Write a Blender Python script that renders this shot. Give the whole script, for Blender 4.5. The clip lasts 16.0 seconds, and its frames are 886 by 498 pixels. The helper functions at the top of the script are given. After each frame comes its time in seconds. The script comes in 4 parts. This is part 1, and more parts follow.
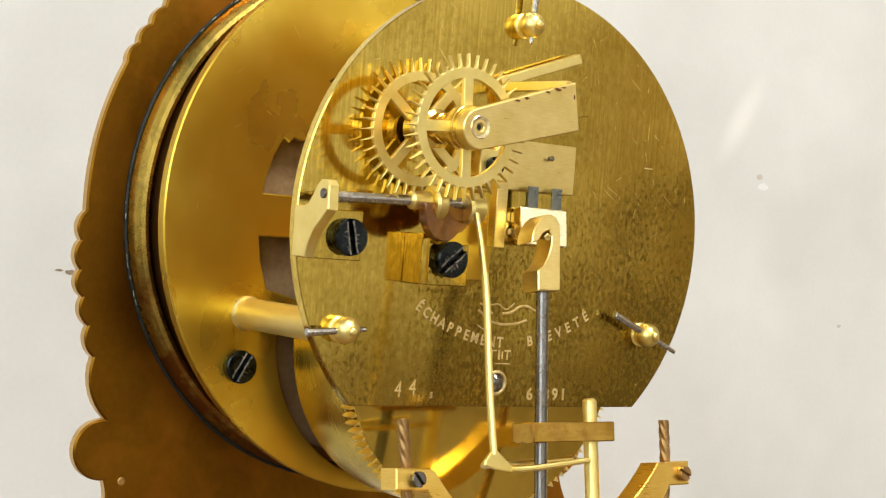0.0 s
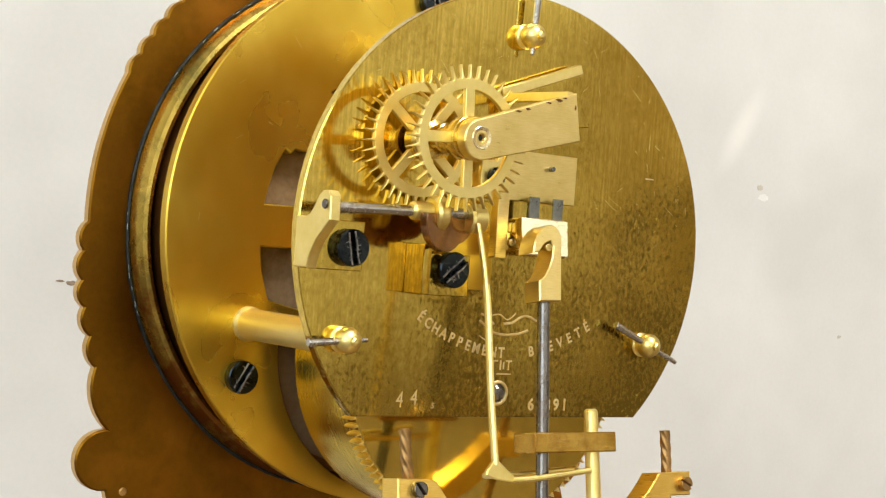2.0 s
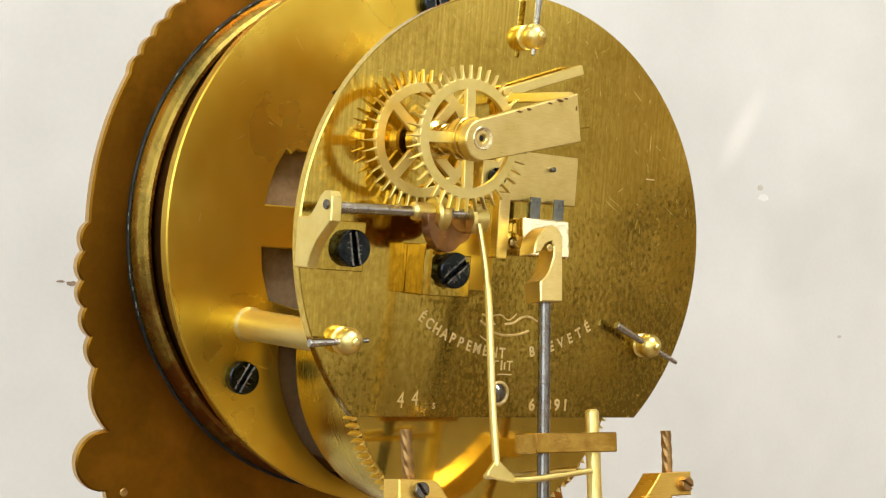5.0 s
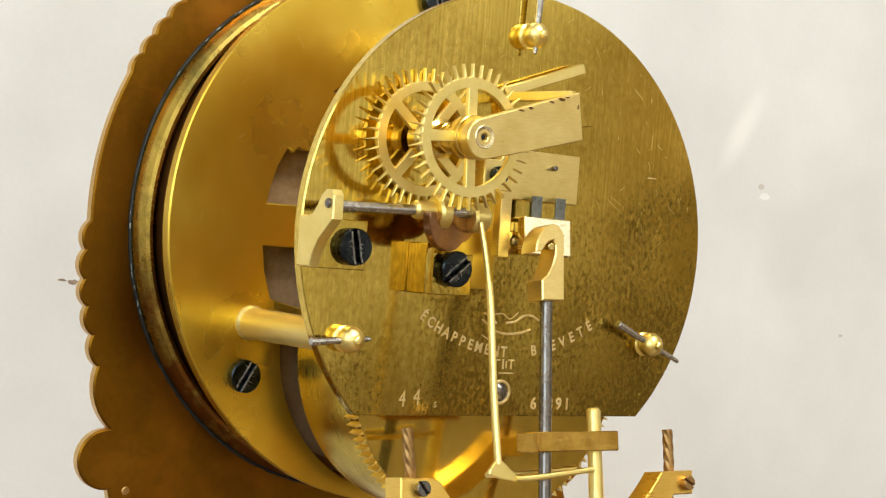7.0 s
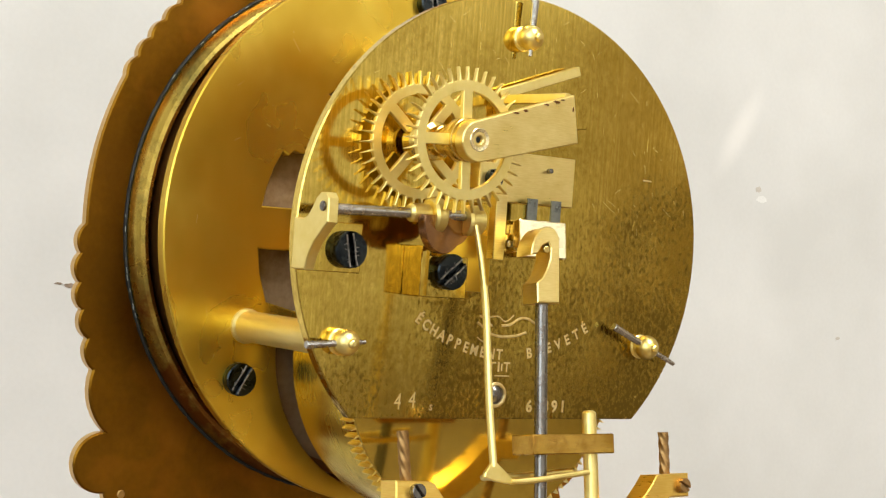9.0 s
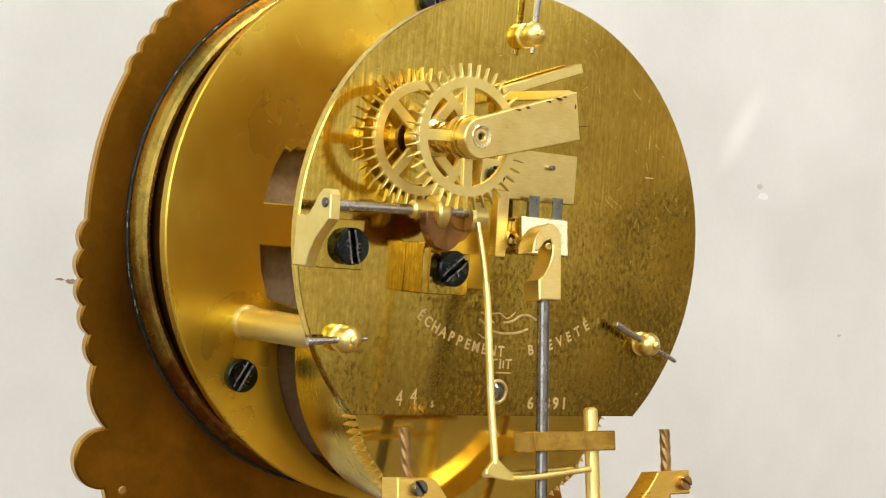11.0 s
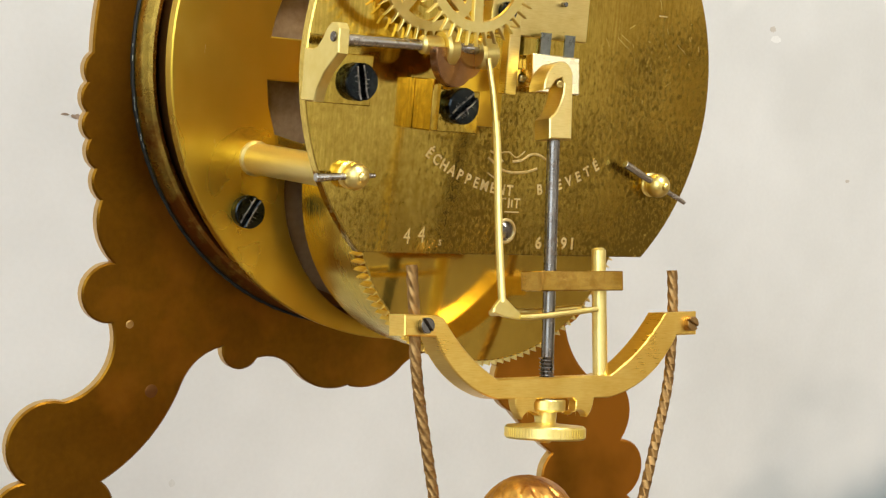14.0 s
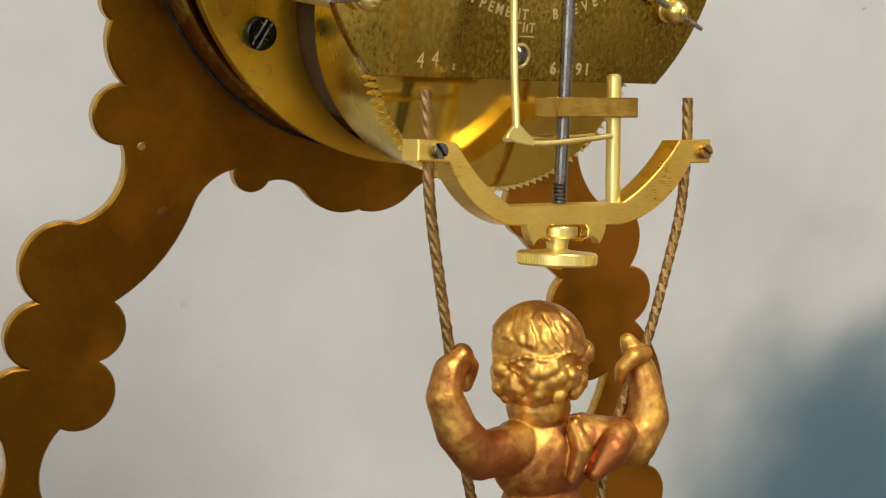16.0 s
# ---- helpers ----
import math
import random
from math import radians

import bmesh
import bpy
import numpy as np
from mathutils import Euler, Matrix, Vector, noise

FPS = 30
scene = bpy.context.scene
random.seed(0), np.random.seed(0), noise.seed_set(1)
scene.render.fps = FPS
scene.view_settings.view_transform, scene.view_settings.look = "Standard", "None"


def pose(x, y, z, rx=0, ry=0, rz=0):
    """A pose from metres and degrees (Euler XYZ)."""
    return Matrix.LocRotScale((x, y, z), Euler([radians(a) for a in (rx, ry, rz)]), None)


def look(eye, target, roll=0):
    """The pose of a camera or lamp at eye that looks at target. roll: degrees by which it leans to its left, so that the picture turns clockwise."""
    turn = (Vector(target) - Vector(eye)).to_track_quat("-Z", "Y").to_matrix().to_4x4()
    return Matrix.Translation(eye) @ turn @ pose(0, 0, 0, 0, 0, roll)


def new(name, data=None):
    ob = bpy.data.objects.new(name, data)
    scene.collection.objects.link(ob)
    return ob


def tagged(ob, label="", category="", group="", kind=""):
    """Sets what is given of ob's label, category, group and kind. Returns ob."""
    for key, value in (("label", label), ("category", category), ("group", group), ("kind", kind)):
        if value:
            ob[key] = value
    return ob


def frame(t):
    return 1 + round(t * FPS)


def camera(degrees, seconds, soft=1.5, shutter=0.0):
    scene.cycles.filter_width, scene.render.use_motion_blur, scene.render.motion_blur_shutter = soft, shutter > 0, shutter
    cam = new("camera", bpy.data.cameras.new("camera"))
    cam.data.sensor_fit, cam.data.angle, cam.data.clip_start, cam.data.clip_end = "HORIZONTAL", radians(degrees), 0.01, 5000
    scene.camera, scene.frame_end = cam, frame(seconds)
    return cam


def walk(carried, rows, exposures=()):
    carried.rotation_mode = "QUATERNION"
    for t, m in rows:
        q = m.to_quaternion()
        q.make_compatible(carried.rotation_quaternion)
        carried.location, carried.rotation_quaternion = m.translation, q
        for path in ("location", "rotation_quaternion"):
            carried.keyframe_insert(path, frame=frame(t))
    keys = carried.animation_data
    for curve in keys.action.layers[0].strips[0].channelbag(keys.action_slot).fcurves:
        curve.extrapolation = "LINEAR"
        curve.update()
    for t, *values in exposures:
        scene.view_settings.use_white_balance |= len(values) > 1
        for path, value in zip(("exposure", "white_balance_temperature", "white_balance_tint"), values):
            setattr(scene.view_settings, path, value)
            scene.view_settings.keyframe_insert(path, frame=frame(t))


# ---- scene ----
cam = camera(31.29, 16.0, soft=1.25)
PATH = [
    (0, pose(-0.11533, -0.15297, -0.00200, 89.797, -4.273, -34.507)),
    (0.5, pose(-0.11536, -0.15310, -0.00215, 90.216, -4.263, -34.525)),
    (1, pose(-0.11557, -0.15303, -0.00213, 90.243, -4.279, -34.540)),
    (1.5, pose(-0.11562, -0.15305, -0.00204, 90.268, -4.286, -34.528)),
    (2, pose(-0.11564, -0.15309, -0.00210, 90.203, -4.258, -34.516)),
    (2.5, pose(-0.11565, -0.15306, -0.00222, 90.177, -4.277, -34.522)),
    (3, pose(-0.11574, -0.15292, -0.00213, 90.153, -4.253, -34.507)),
    (3.5, pose(-0.11543, -0.15301, -0.00208, 90.069, -4.286, -34.505)),
    (4, pose(-0.11563, -0.15300, -0.00207, 90.124, -4.216, -34.552)),
    (6.5, pose(-0.11586, -0.15301, -0.00200, 90.229, -4.267, -34.495)),
    (7, pose(-0.11591, -0.15298, -0.00207, 90.155, -4.259, -34.506)),
    (7.5, pose(-0.11561, -0.15301, -0.00211, 90.188, -4.205, -34.534)),
    (8, pose(-0.11548, -0.15305, -0.00216, 90.151, -4.217, -34.571)),
    (8.5, pose(-0.11561, -0.15309, -0.00218, 90.183, -4.244, -34.521)),
    (9, pose(-0.11554, -0.15315, -0.00213, 90.287, -4.185, -34.555)),
    (11.5, pose(-0.11564, -0.15303, -0.00206, 90.001, -4.352, -34.519)),
    (12, pose(-0.11555, -0.15297, -0.00212, 89.586, -4.295, -34.577)),
    (12.5, pose(-0.11538, -0.15269, -0.00224, 88.545, -4.500, -34.504)),
    (13, pose(-0.11545, -0.15218, -0.00252, 87.241, -4.662, -34.394)),
    (13.5, pose(-0.11524, -0.15193, -0.00248, 85.874, -4.773, -34.371)),
    (14, pose(-0.11501, -0.15164, -0.00274, 84.444, -4.978, -34.287)),
    (14.5, pose(-0.11499, -0.15158, -0.00278, 83.268, -5.081, -34.410)),
    (15, pose(-0.11530, -0.15135, -0.00286, 81.512, -5.389, -34.263)),
    (15.5, pose(-0.11526, -0.15095, -0.00280, 79.904, -5.507, -33.977)),
    (16, pose(-0.11520, -0.15071, -0.00279, 78.057, -5.565, -33.937)),
]
EXPO = [(0, 0.41), (12, 0.39), (14.5, 0.35), (16, -0.01)]
walk(cam, PATH, EXPO)

WALL_Y = 0.130
WINDOW_W, CEILING_W = 8.2, 21.0


# ---- world, light, exposure ----
world = bpy.data.worlds.new("world")
scene.world = world
world.use_nodes = True
sky = world.node_tree.nodes.new("ShaderNodeTexSky")
sky.sky_type, sky.sun_disc = "NISHITA", False
sky.sun_elevation, sky.sun_rotation = radians(40), radians(150)
world.node_tree.links.new(sky.outputs[0], world.node_tree.nodes["Background"].inputs[0])
world.node_tree.nodes["Background"].inputs[1].default_value = 0.1


def area_lamp(name, m, sx, sy, watts, colour):
    data = bpy.data.lights.new(name, "AREA")
    data.shape, data.size, data.size_y, data.energy, data.color = "RECTANGLE", sx, sy, watts, colour
    ob = new(name, data)
    ob.matrix_world = m
    return ob


area_lamp("window_daylight", look((-0.89, -0.85, 0.46), (0, -0.85, 0.46)), 1.12, 0.86, WINDOW_W, (0.86, 0.95, 1.0))
# unseen lamp added for the suspension block to mirror
area_lamp("block_reflection_lamp", look((1.33, -1.79, 0.64), (1.33, 0, 0.64)), 0.29, 0.39, 0.75, (0.94, 0.98, 1.0))
area_lamp("ceiling_lamp_light", look((0.10, -0.85, 1.255), (0.10, -0.85, 0)), 0.5, 0.5, CEILING_W, (1.0, 0.97, 0.905))


# ---- materials ----
def material(name, c1, c2, rough, metal, patch=90.0, grain=(900, 900, 900), grain_mix=0.25, rough_var=0.1,
             bump=0.15, stain=None, stain_scale=160.0, stain_at=0.55, stain_soft=0.12, stain_rough=0.5, stain_shade_drift=False, stain_detail=7.0):
    """A procedural surface: two colours in soft patches, fine grain, relief and, if given, blotches of stain."""
    m = bpy.data.materials.new(name)
    m.use_nodes = True
    nt = m.node_tree
    b = nt.nodes["Principled BSDF"]

    def node(kind, **inputs):
        n = nt.nodes.new(kind)
        for k, v in inputs.items():
            n.inputs[k].default_value = v
        return n

    tc = node("ShaderNodeTexCoord")
    mp = node("ShaderNodeMapping", Scale=grain)
    nt.links.new(tc.outputs["Object"], mp.inputs[0])
    fine = node("ShaderNodeTexNoise", Scale=1.0, Detail=4.0)
    nt.links.new(mp.outputs[0], fine.inputs["Vector"])
    big = node("ShaderNodeTexNoise", Scale=patch, Detail=3.0, Roughness=0.6)
    nt.links.new(tc.outputs["Object"], big.inputs["Vector"])
    mixer = node("ShaderNodeMix")
    mixer.inputs["Factor"].default_value = grain_mix
    nt.links.new(big.outputs["Fac"], mixer.inputs["A"])
    nt.links.new(fine.outputs["Fac"], mixer.inputs["B"])
    ramp = node("ShaderNodeValToRGB")
    ramp.color_ramp.elements[0].position, ramp.color_ramp.elements[1].position = 0.35, 0.65
    ramp.color_ramp.elements[0].color, ramp.color_ramp.elements[1].color = (*c1, 1), (*c2, 1)
    nt.links.new(mixer.outputs["Result"], ramp.inputs[0])
    colour = ramp.outputs[0]
    rr = node("ShaderNodeMapRange")
    rr.inputs["From Min"].default_value, rr.inputs["From Max"].default_value = 0.3, 0.7
    rr.inputs["To Min"].default_value, rr.inputs["To Max"].default_value = max(rough - rough_var, 0.02), rough + rough_var
    nt.links.new(mixer.outputs["Result"], rr.inputs["Value"])
    rough_out = rr.outputs[0]
    if stain:
        sn = node("ShaderNodeTexNoise", Scale=stain_scale, Detail=stain_detail, Roughness=0.72 if stain_detail > 4 else 0.5)
        mp2 = node("ShaderNodeMapping", Scale=(1.25, 1, 0.8))
        nt.links.new(tc.outputs["Object"], mp2.inputs[0])
        nt.links.new(mp2.outputs[0], sn.inputs["Vector"])
        sr = node("ShaderNodeMapRange")
        sr.inputs["From Min"].default_value, sr.inputs["From Max"].default_value = stain_at - stain_soft, stain_at + stain_soft
        amount = sn.outputs["Fac"]
        if stain_shade_drift:
            # heavier tarnish in broad clouds towards one side; also paints in the plate's dark reflections
            cloud = node("ShaderNodeTexNoise", Scale=52.0, Detail=3.0)
            nt.links.new(tc.outputs["Object"], cloud.inputs["Vector"])
            sep = node("ShaderNodeSeparateXYZ")
            nt.links.new(tc.outputs["Object"], sep.inputs[0])
            side = node("ShaderNodeMath")
            side.operation = "MULTIPLY_ADD"
            side.inputs[1].default_value, side.inputs[2].default_value = 3.0, -0.56
            nt.links.new(sep.outputs["X"], side.inputs[0])
            drop = node("ShaderNodeMath")
            drop.operation = "MULTIPLY_ADD"
            drop.inputs[1].default_value = -2.5
            nt.links.new(sep.outputs["Z"], drop.inputs[0])
            nt.links.new(side.outputs[0], drop.inputs[2])
            wide = node("ShaderNodeMath")
            wide.operation = "MULTIPLY_ADD"
            wide.inputs[1].default_value = 1.25
            nt.links.new(cloud.outputs["Fac"], wide.inputs[0])
            nt.links.new(drop.outputs[0], wide.inputs[2])
            total = node("ShaderNodeMath")
            nt.links.new(amount, total.inputs[0])
            nt.links.new(wide.outputs[0], total.inputs[1])
            amount = total.outputs[0]
        nt.links.new(amount, sr.inputs["Value"])
        cm = node("ShaderNodeMix")
        cm.data_type = "RGBA"
        cm.inputs["B"].default_value = (*stain, 1)
        cm.inputs[7].default_value = (*stain, 1)
        nt.links.new(sr.outputs[0], cm.inputs["Factor"])
        nt.links.new(colour, cm.inputs[6])
        colour = cm.outputs[2]
        rm = node("ShaderNodeMix")
        rm.inputs["B"].default_value = stain_rough
        nt.links.new(sr.outputs[0], rm.inputs["Factor"])
        nt.links.new(rough_out, rm.inputs["A"])
        rough_out = rm.outputs["Result"]
    nt.links.new(colour, b.inputs["Base Color"])
    nt.links.new(rough_out, b.inputs["Roughness"])
    b.inputs["Metallic"].default_value = metal
    bp = node("ShaderNodeBump", Strength=bump, Distance=0.00006)
    nt.links.new(fine.outputs["Fac"], bp.inputs["Height"])
    nt.links.new(bp.outputs[0], b.inputs["Normal"])
    return m


BRASS_A, BRASS_B = (0.78, 0.54, 0.12), (0.89, 0.65, 0.19)
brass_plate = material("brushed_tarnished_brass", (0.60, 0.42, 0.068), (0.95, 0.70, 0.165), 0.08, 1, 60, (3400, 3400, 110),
                       0.60, 0.035, 0.055, stain=(0.44, 0.285, 0.042), stain_scale=1100, stain_at=0.56, stain_soft=0.22, stain_rough=0.16, stain_shade_drift=True)


def tint_patches(m, tint, scale, x_pull, z_pull, level, soft=0.09, stretch=1.0):
    """Adds patches of a tint to a brass, thicker towards one side: tarnish, bare metal, painted light."""
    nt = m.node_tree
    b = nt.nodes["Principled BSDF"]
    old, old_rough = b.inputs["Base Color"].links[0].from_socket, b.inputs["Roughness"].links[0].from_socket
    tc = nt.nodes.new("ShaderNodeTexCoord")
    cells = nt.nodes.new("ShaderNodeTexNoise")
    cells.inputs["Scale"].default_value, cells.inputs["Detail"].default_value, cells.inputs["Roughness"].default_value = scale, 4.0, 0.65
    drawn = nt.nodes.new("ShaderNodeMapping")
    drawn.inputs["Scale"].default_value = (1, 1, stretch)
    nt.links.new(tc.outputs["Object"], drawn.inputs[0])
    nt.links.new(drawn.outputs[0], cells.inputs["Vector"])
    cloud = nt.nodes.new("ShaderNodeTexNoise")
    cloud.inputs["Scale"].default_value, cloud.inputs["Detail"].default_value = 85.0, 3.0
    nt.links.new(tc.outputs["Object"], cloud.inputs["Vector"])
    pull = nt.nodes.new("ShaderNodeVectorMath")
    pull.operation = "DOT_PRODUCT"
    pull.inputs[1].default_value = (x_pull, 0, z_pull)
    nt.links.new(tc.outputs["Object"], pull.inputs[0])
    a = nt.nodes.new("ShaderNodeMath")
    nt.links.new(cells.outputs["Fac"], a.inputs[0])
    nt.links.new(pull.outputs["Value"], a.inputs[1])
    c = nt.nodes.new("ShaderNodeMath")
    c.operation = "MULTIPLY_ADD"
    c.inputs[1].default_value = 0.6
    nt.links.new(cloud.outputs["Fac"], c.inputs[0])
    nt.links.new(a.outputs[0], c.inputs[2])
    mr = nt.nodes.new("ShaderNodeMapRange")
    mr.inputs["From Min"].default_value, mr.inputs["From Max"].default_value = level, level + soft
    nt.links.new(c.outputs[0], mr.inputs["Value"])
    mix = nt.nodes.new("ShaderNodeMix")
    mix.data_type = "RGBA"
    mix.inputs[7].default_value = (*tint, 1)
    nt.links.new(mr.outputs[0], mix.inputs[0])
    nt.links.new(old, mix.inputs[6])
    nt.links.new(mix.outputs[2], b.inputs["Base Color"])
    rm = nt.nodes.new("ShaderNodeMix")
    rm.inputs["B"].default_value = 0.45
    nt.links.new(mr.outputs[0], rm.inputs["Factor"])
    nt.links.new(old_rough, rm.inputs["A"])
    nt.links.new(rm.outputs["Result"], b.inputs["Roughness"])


# crusty tarnish; its pull downwards also paints in the darker low reflection
tint_patches(brass_plate, (0.19, 0.118, 0.017), 2100, 4.6, -8.5, 0.87, 0.19, 0.6)
tint_patches(brass_plate, (0.84, 0.60, 0.13), 1700, 4.0, -3.0, 1.09, 0.12, 0.6)
brass_front = material("satin_golden_brass", (0.74, 0.48, 0.045), (0.93, 0.69, 0.11), 0.25, 0.93, 70, (700, 700, 700), 0.06, 0.05, 0.05,
                       stain=(0.66, 0.40, 0.036), stain_scale=75, stain_at=0.52, stain_soft=0.2, stain_rough=0.36, stain_detail=2.5)
brass_mirror = material("mirror_polished_brass", (0.68, 0.475, 0.075), (0.80, 0.57, 0.105), 0.05, 1, 60, (900, 900, 900), 0.2, 0.025, 0.012,
                        stain=(0.52, 0.34, 0.06), stain_scale=130, stain_at=0.6, stain_soft=0.15, stain_rough=0.14)
brass_bright = material("polished_brass", BRASS_A, BRASS_B, 0.20, 1, 220, (2500, 2500, 500), 0.35, 0.07, 0.08)
brass_bar = material("tarnished_brass_bar", (0.52, 0.31, 0.05), (0.76, 0.50, 0.12), 0.22, 1, 190, (600, 600, 3000), 0.35, 0.07, 0.1,
                     stain=(0.36, 0.17, 0.03), stain_scale=180, stain_at=0.58, stain_soft=0.12, stain_rough=0.3)
brass_barrel = material("olive_satin_brass", (0.62, 0.45, 0.065), (0.76, 0.55, 0.09), 0.26, 1, 70, (500, 3000, 500), 0.3, 0.06, 0.06)
brass_fork = material("golden_filed_brass", (0.85, 0.53, 0.10), (0.96, 0.69, 0.19), 0.34, 1, 200, (700, 700, 7000), 0.45, 0.09, 0.2)
brass_cut = material("filed_brass", (0.80, 0.60, 0.19), (0.94, 0.755, 0.31), 0.34, 1, 260, (700, 700, 9000), 0.45, 0.09, 0.2)
brass_wheel = material("pale_wheel_brass", (0.87, 0.685, 0.21), (0.95, 0.785, 0.31), 0.37, 1, 300, (1500, 1500, 1500), 0.3, 0.08, 0.07)
brass_pillar = material("pale_turned_brass", (0.82, 0.70, 0.28), (0.90, 0.78, 0.36), 0.42, 0.9, 200, (5000, 300, 5000), 0.4, 0.08, 0.12)
brass_pale = material("pale_suspension_brass", (0.95, 0.80, 0.44), (0.97, 0.87, 0.56), 0.26, 1, 300, (600, 600, 4000), 0.4, 0.05, 0.05)
bronze = material("browned_brass_casting", (0.195, 0.086, 0.0065), (0.285, 0.132, 0.011), 0.36, 1, 45, (1100, 1100, 1100), 0.3, 0.06, 0.16,
                  stain=(0.17, 0.07, 0.007), stain_scale=55, stain_at=0.6, stain_soft=0.15, stain_rough=0.5)
# lighter tint towards +x paints in the reflection on the right leg
tint_patches(bronze, (0.50, 0.195, 0.02), 42, 4.2, 0, 0.70, 0.42)
ring_olive = material("olive_gold_brass", (0.46, 0.33, 0.06), (0.70, 0.50, 0.12), 0.24, 1, 130, (900, 900, 900), 0.3, 0.08, 0.1,
                      stain=(0.10, 0.095, 0.03), stain_scale=170, stain_at=0.58, stain_soft=0.14, stain_rough=0.4)
# red-brown mixed in towards the bottom of the ring
tint_patches(ring_olive, (0.22, 0.088, 0.016), 220, 0, -14, 0.92, 0.22)
fleck_grey = material("dried_grey_polish", (0.20, 0.23, 0.21), (0.36, 0.40, 0.36), 0.8, 0, 900, (3000, 3000, 3000), 0.4, 0.05, 0.4)
bronze_edge = material("lit_edge_brass", (0.48, 0.29, 0.08), (0.68, 0.45, 0.18), 0.34, 1, 160, (1500, 1500, 1500), 0.3, 0.08, 0.15)
steel = material("grey_steel", (0.12, 0.11, 0.10), (0.27, 0.25, 0.225), 0.24, 1, 220, (2600, 2600, 500), 0.45, 0.08, 0.12,
                 stain=(0.16, 0.10, 0.06), stain_scale=420, stain_at=0.64, stain_rough=0.5)
pin_steel = material("bright_drawn_steel", (0.36, 0.34, 0.31), (0.60, 0.57, 0.52), 0.24, 1, 300, (2600, 400, 2600), 0.4, 0.08, 0.1,
                     stain=(0.20, 0.12, 0.06), stain_scale=500, stain_at=0.64, stain_rough=0.45)
blued = material("blued_steel", (0.018, 0.022, 0.026), (0.05, 0.058, 0.06), 0.28, 1, 500, (1800, 1800, 1800), 0.3, 0.08, 0.1)
spring_steel = material("blue_grey_spring_steel", (0.20, 0.22, 0.21), (0.34, 0.36, 0.34), 0.3, 1, 500, (1800, 1800, 1800), 0.3, 0.08, 0.1)
slot_wear = material("bare_scratched_steel", (0.10, 0.10, 0.10), (0.55, 0.53, 0.50), 0.36, 1, 1500, (3000, 3000, 3000), 0.4, 0.1, 0.3)
shadow_gap = material("gap_shade_black", (0.004, 0.005, 0.004), (0.014, 0.015, 0.012), 0.6, 0, 900, (3000, 3000, 3000), 0.4, 0.05, 0.5)
grey_metal = material("dull_grey_brown_dial_back", (0.21, 0.13, 0.06), (0.36, 0.255, 0.15), 0.55, 0.5, 160, (1300, 1300, 1300), 0.4, 0.1, 0.25)
pallet_steel = material("brown_tempered_steel", (0.30, 0.15, 0.07), (0.42, 0.24, 0.13), 0.25, 1, 240, (1500, 1500, 1500), 0.3, 0.06, 0.06)
cord_brass = material("tarnished_twisted_wire", (0.29, 0.16, 0.055), (0.47, 0.29, 0.115), 0.45, 1, 380, (1600, 1600, 1600), 0.35, 0.1, 0.3)
gilt = material("worn_copper_gilding", (0.78, 0.41, 0.075), (0.91, 0.56, 0.135), 0.5, 0.93, 210, (900, 900, 900), 0.35, 0.09, 0.6,
                stain=(0.34, 0.11, 0.03), stain_scale=85, stain_at=0.54, stain_soft=0.10, stain_rough=0.34)
tint_patches(gilt, (0.40, 0.135, 0.04), 260, 0, -18, 1.755, 0.24)
# coloured paler than the plate to paint in the glint of stamped edges
stamp_bright = material("bright_stamped_edge", (0.80, 0.58, 0.20), (0.98, 0.84, 0.48), 0.45, 1, 1300, (2500, 2500, 2500), 0.4, 0.08, 0.2)
table_wood = material("brown_table_wood", (0.115, 0.08, 0.05), (0.165, 0.118, 0.075), 0.5, 0, 14, (60, 900, 60), 0.5, 0.08, 0.2)
room_paint = material("warm_white_room_paint", (0.68, 0.66, 0.61), (0.76, 0.74, 0.69), 0.8, 0, 6, (400, 400, 400), 0.2, 0.05, 0.2)
south_paint = material("pale_room_paint", (0.80, 0.79, 0.75), (0.86, 0.85, 0.81), 0.8, 0, 6, (400, 400, 400), 0.2, 0.05, 0.2)
room_brown = material("light_brown_reflected_wall", (0.42, 0.34, 0.235), (0.54, 0.45, 0.325), 0.5, 0, 6, (30, 30, 700), 0.5, 0.05, 0.2)
stain_brown = material("brown_wall_speck", (0.20, 0.14, 0.09), (0.34, 0.26, 0.19), 0.9, 0, 400, (2000, 2000, 2000), 0.5, 0.05, 0.3)
inner_brown = material("shade_and_speck_brown", (0.12, 0.046, 0.010), (0.21, 0.085, 0.018), 0.36, 0.75, 120, (1200, 1200, 1200), 0.3, 0.06, 0.15)
stain_faint = material("faint_grey_wall_mark", (0.59, 0.575, 0.535), (0.67, 0.655, 0.61), 0.7, 0, 400, (2000, 2000, 2000), 0.5, 0.05, 0.3)
stain_mid = material("light_brown_wall_speck", (0.50, 0.45, 0.38), (0.60, 0.55, 0.48), 0.8, 0, 400, (2000, 2000, 2000), 0.5, 0.05, 0.3)
stain_pale = material("chalky_wall_mark", (0.74, 0.73, 0.70), (0.84, 0.83, 0.80), 0.5, 0, 300, (2000, 2000, 2000), 0.5, 0.05, 0.3)
window_white = material("white_window_paint", (0.74, 0.74, 0.72), (0.82, 0.82, 0.80), 0.4, 0, 30, (500, 500, 500), 0.3, 0.05, 0.1)


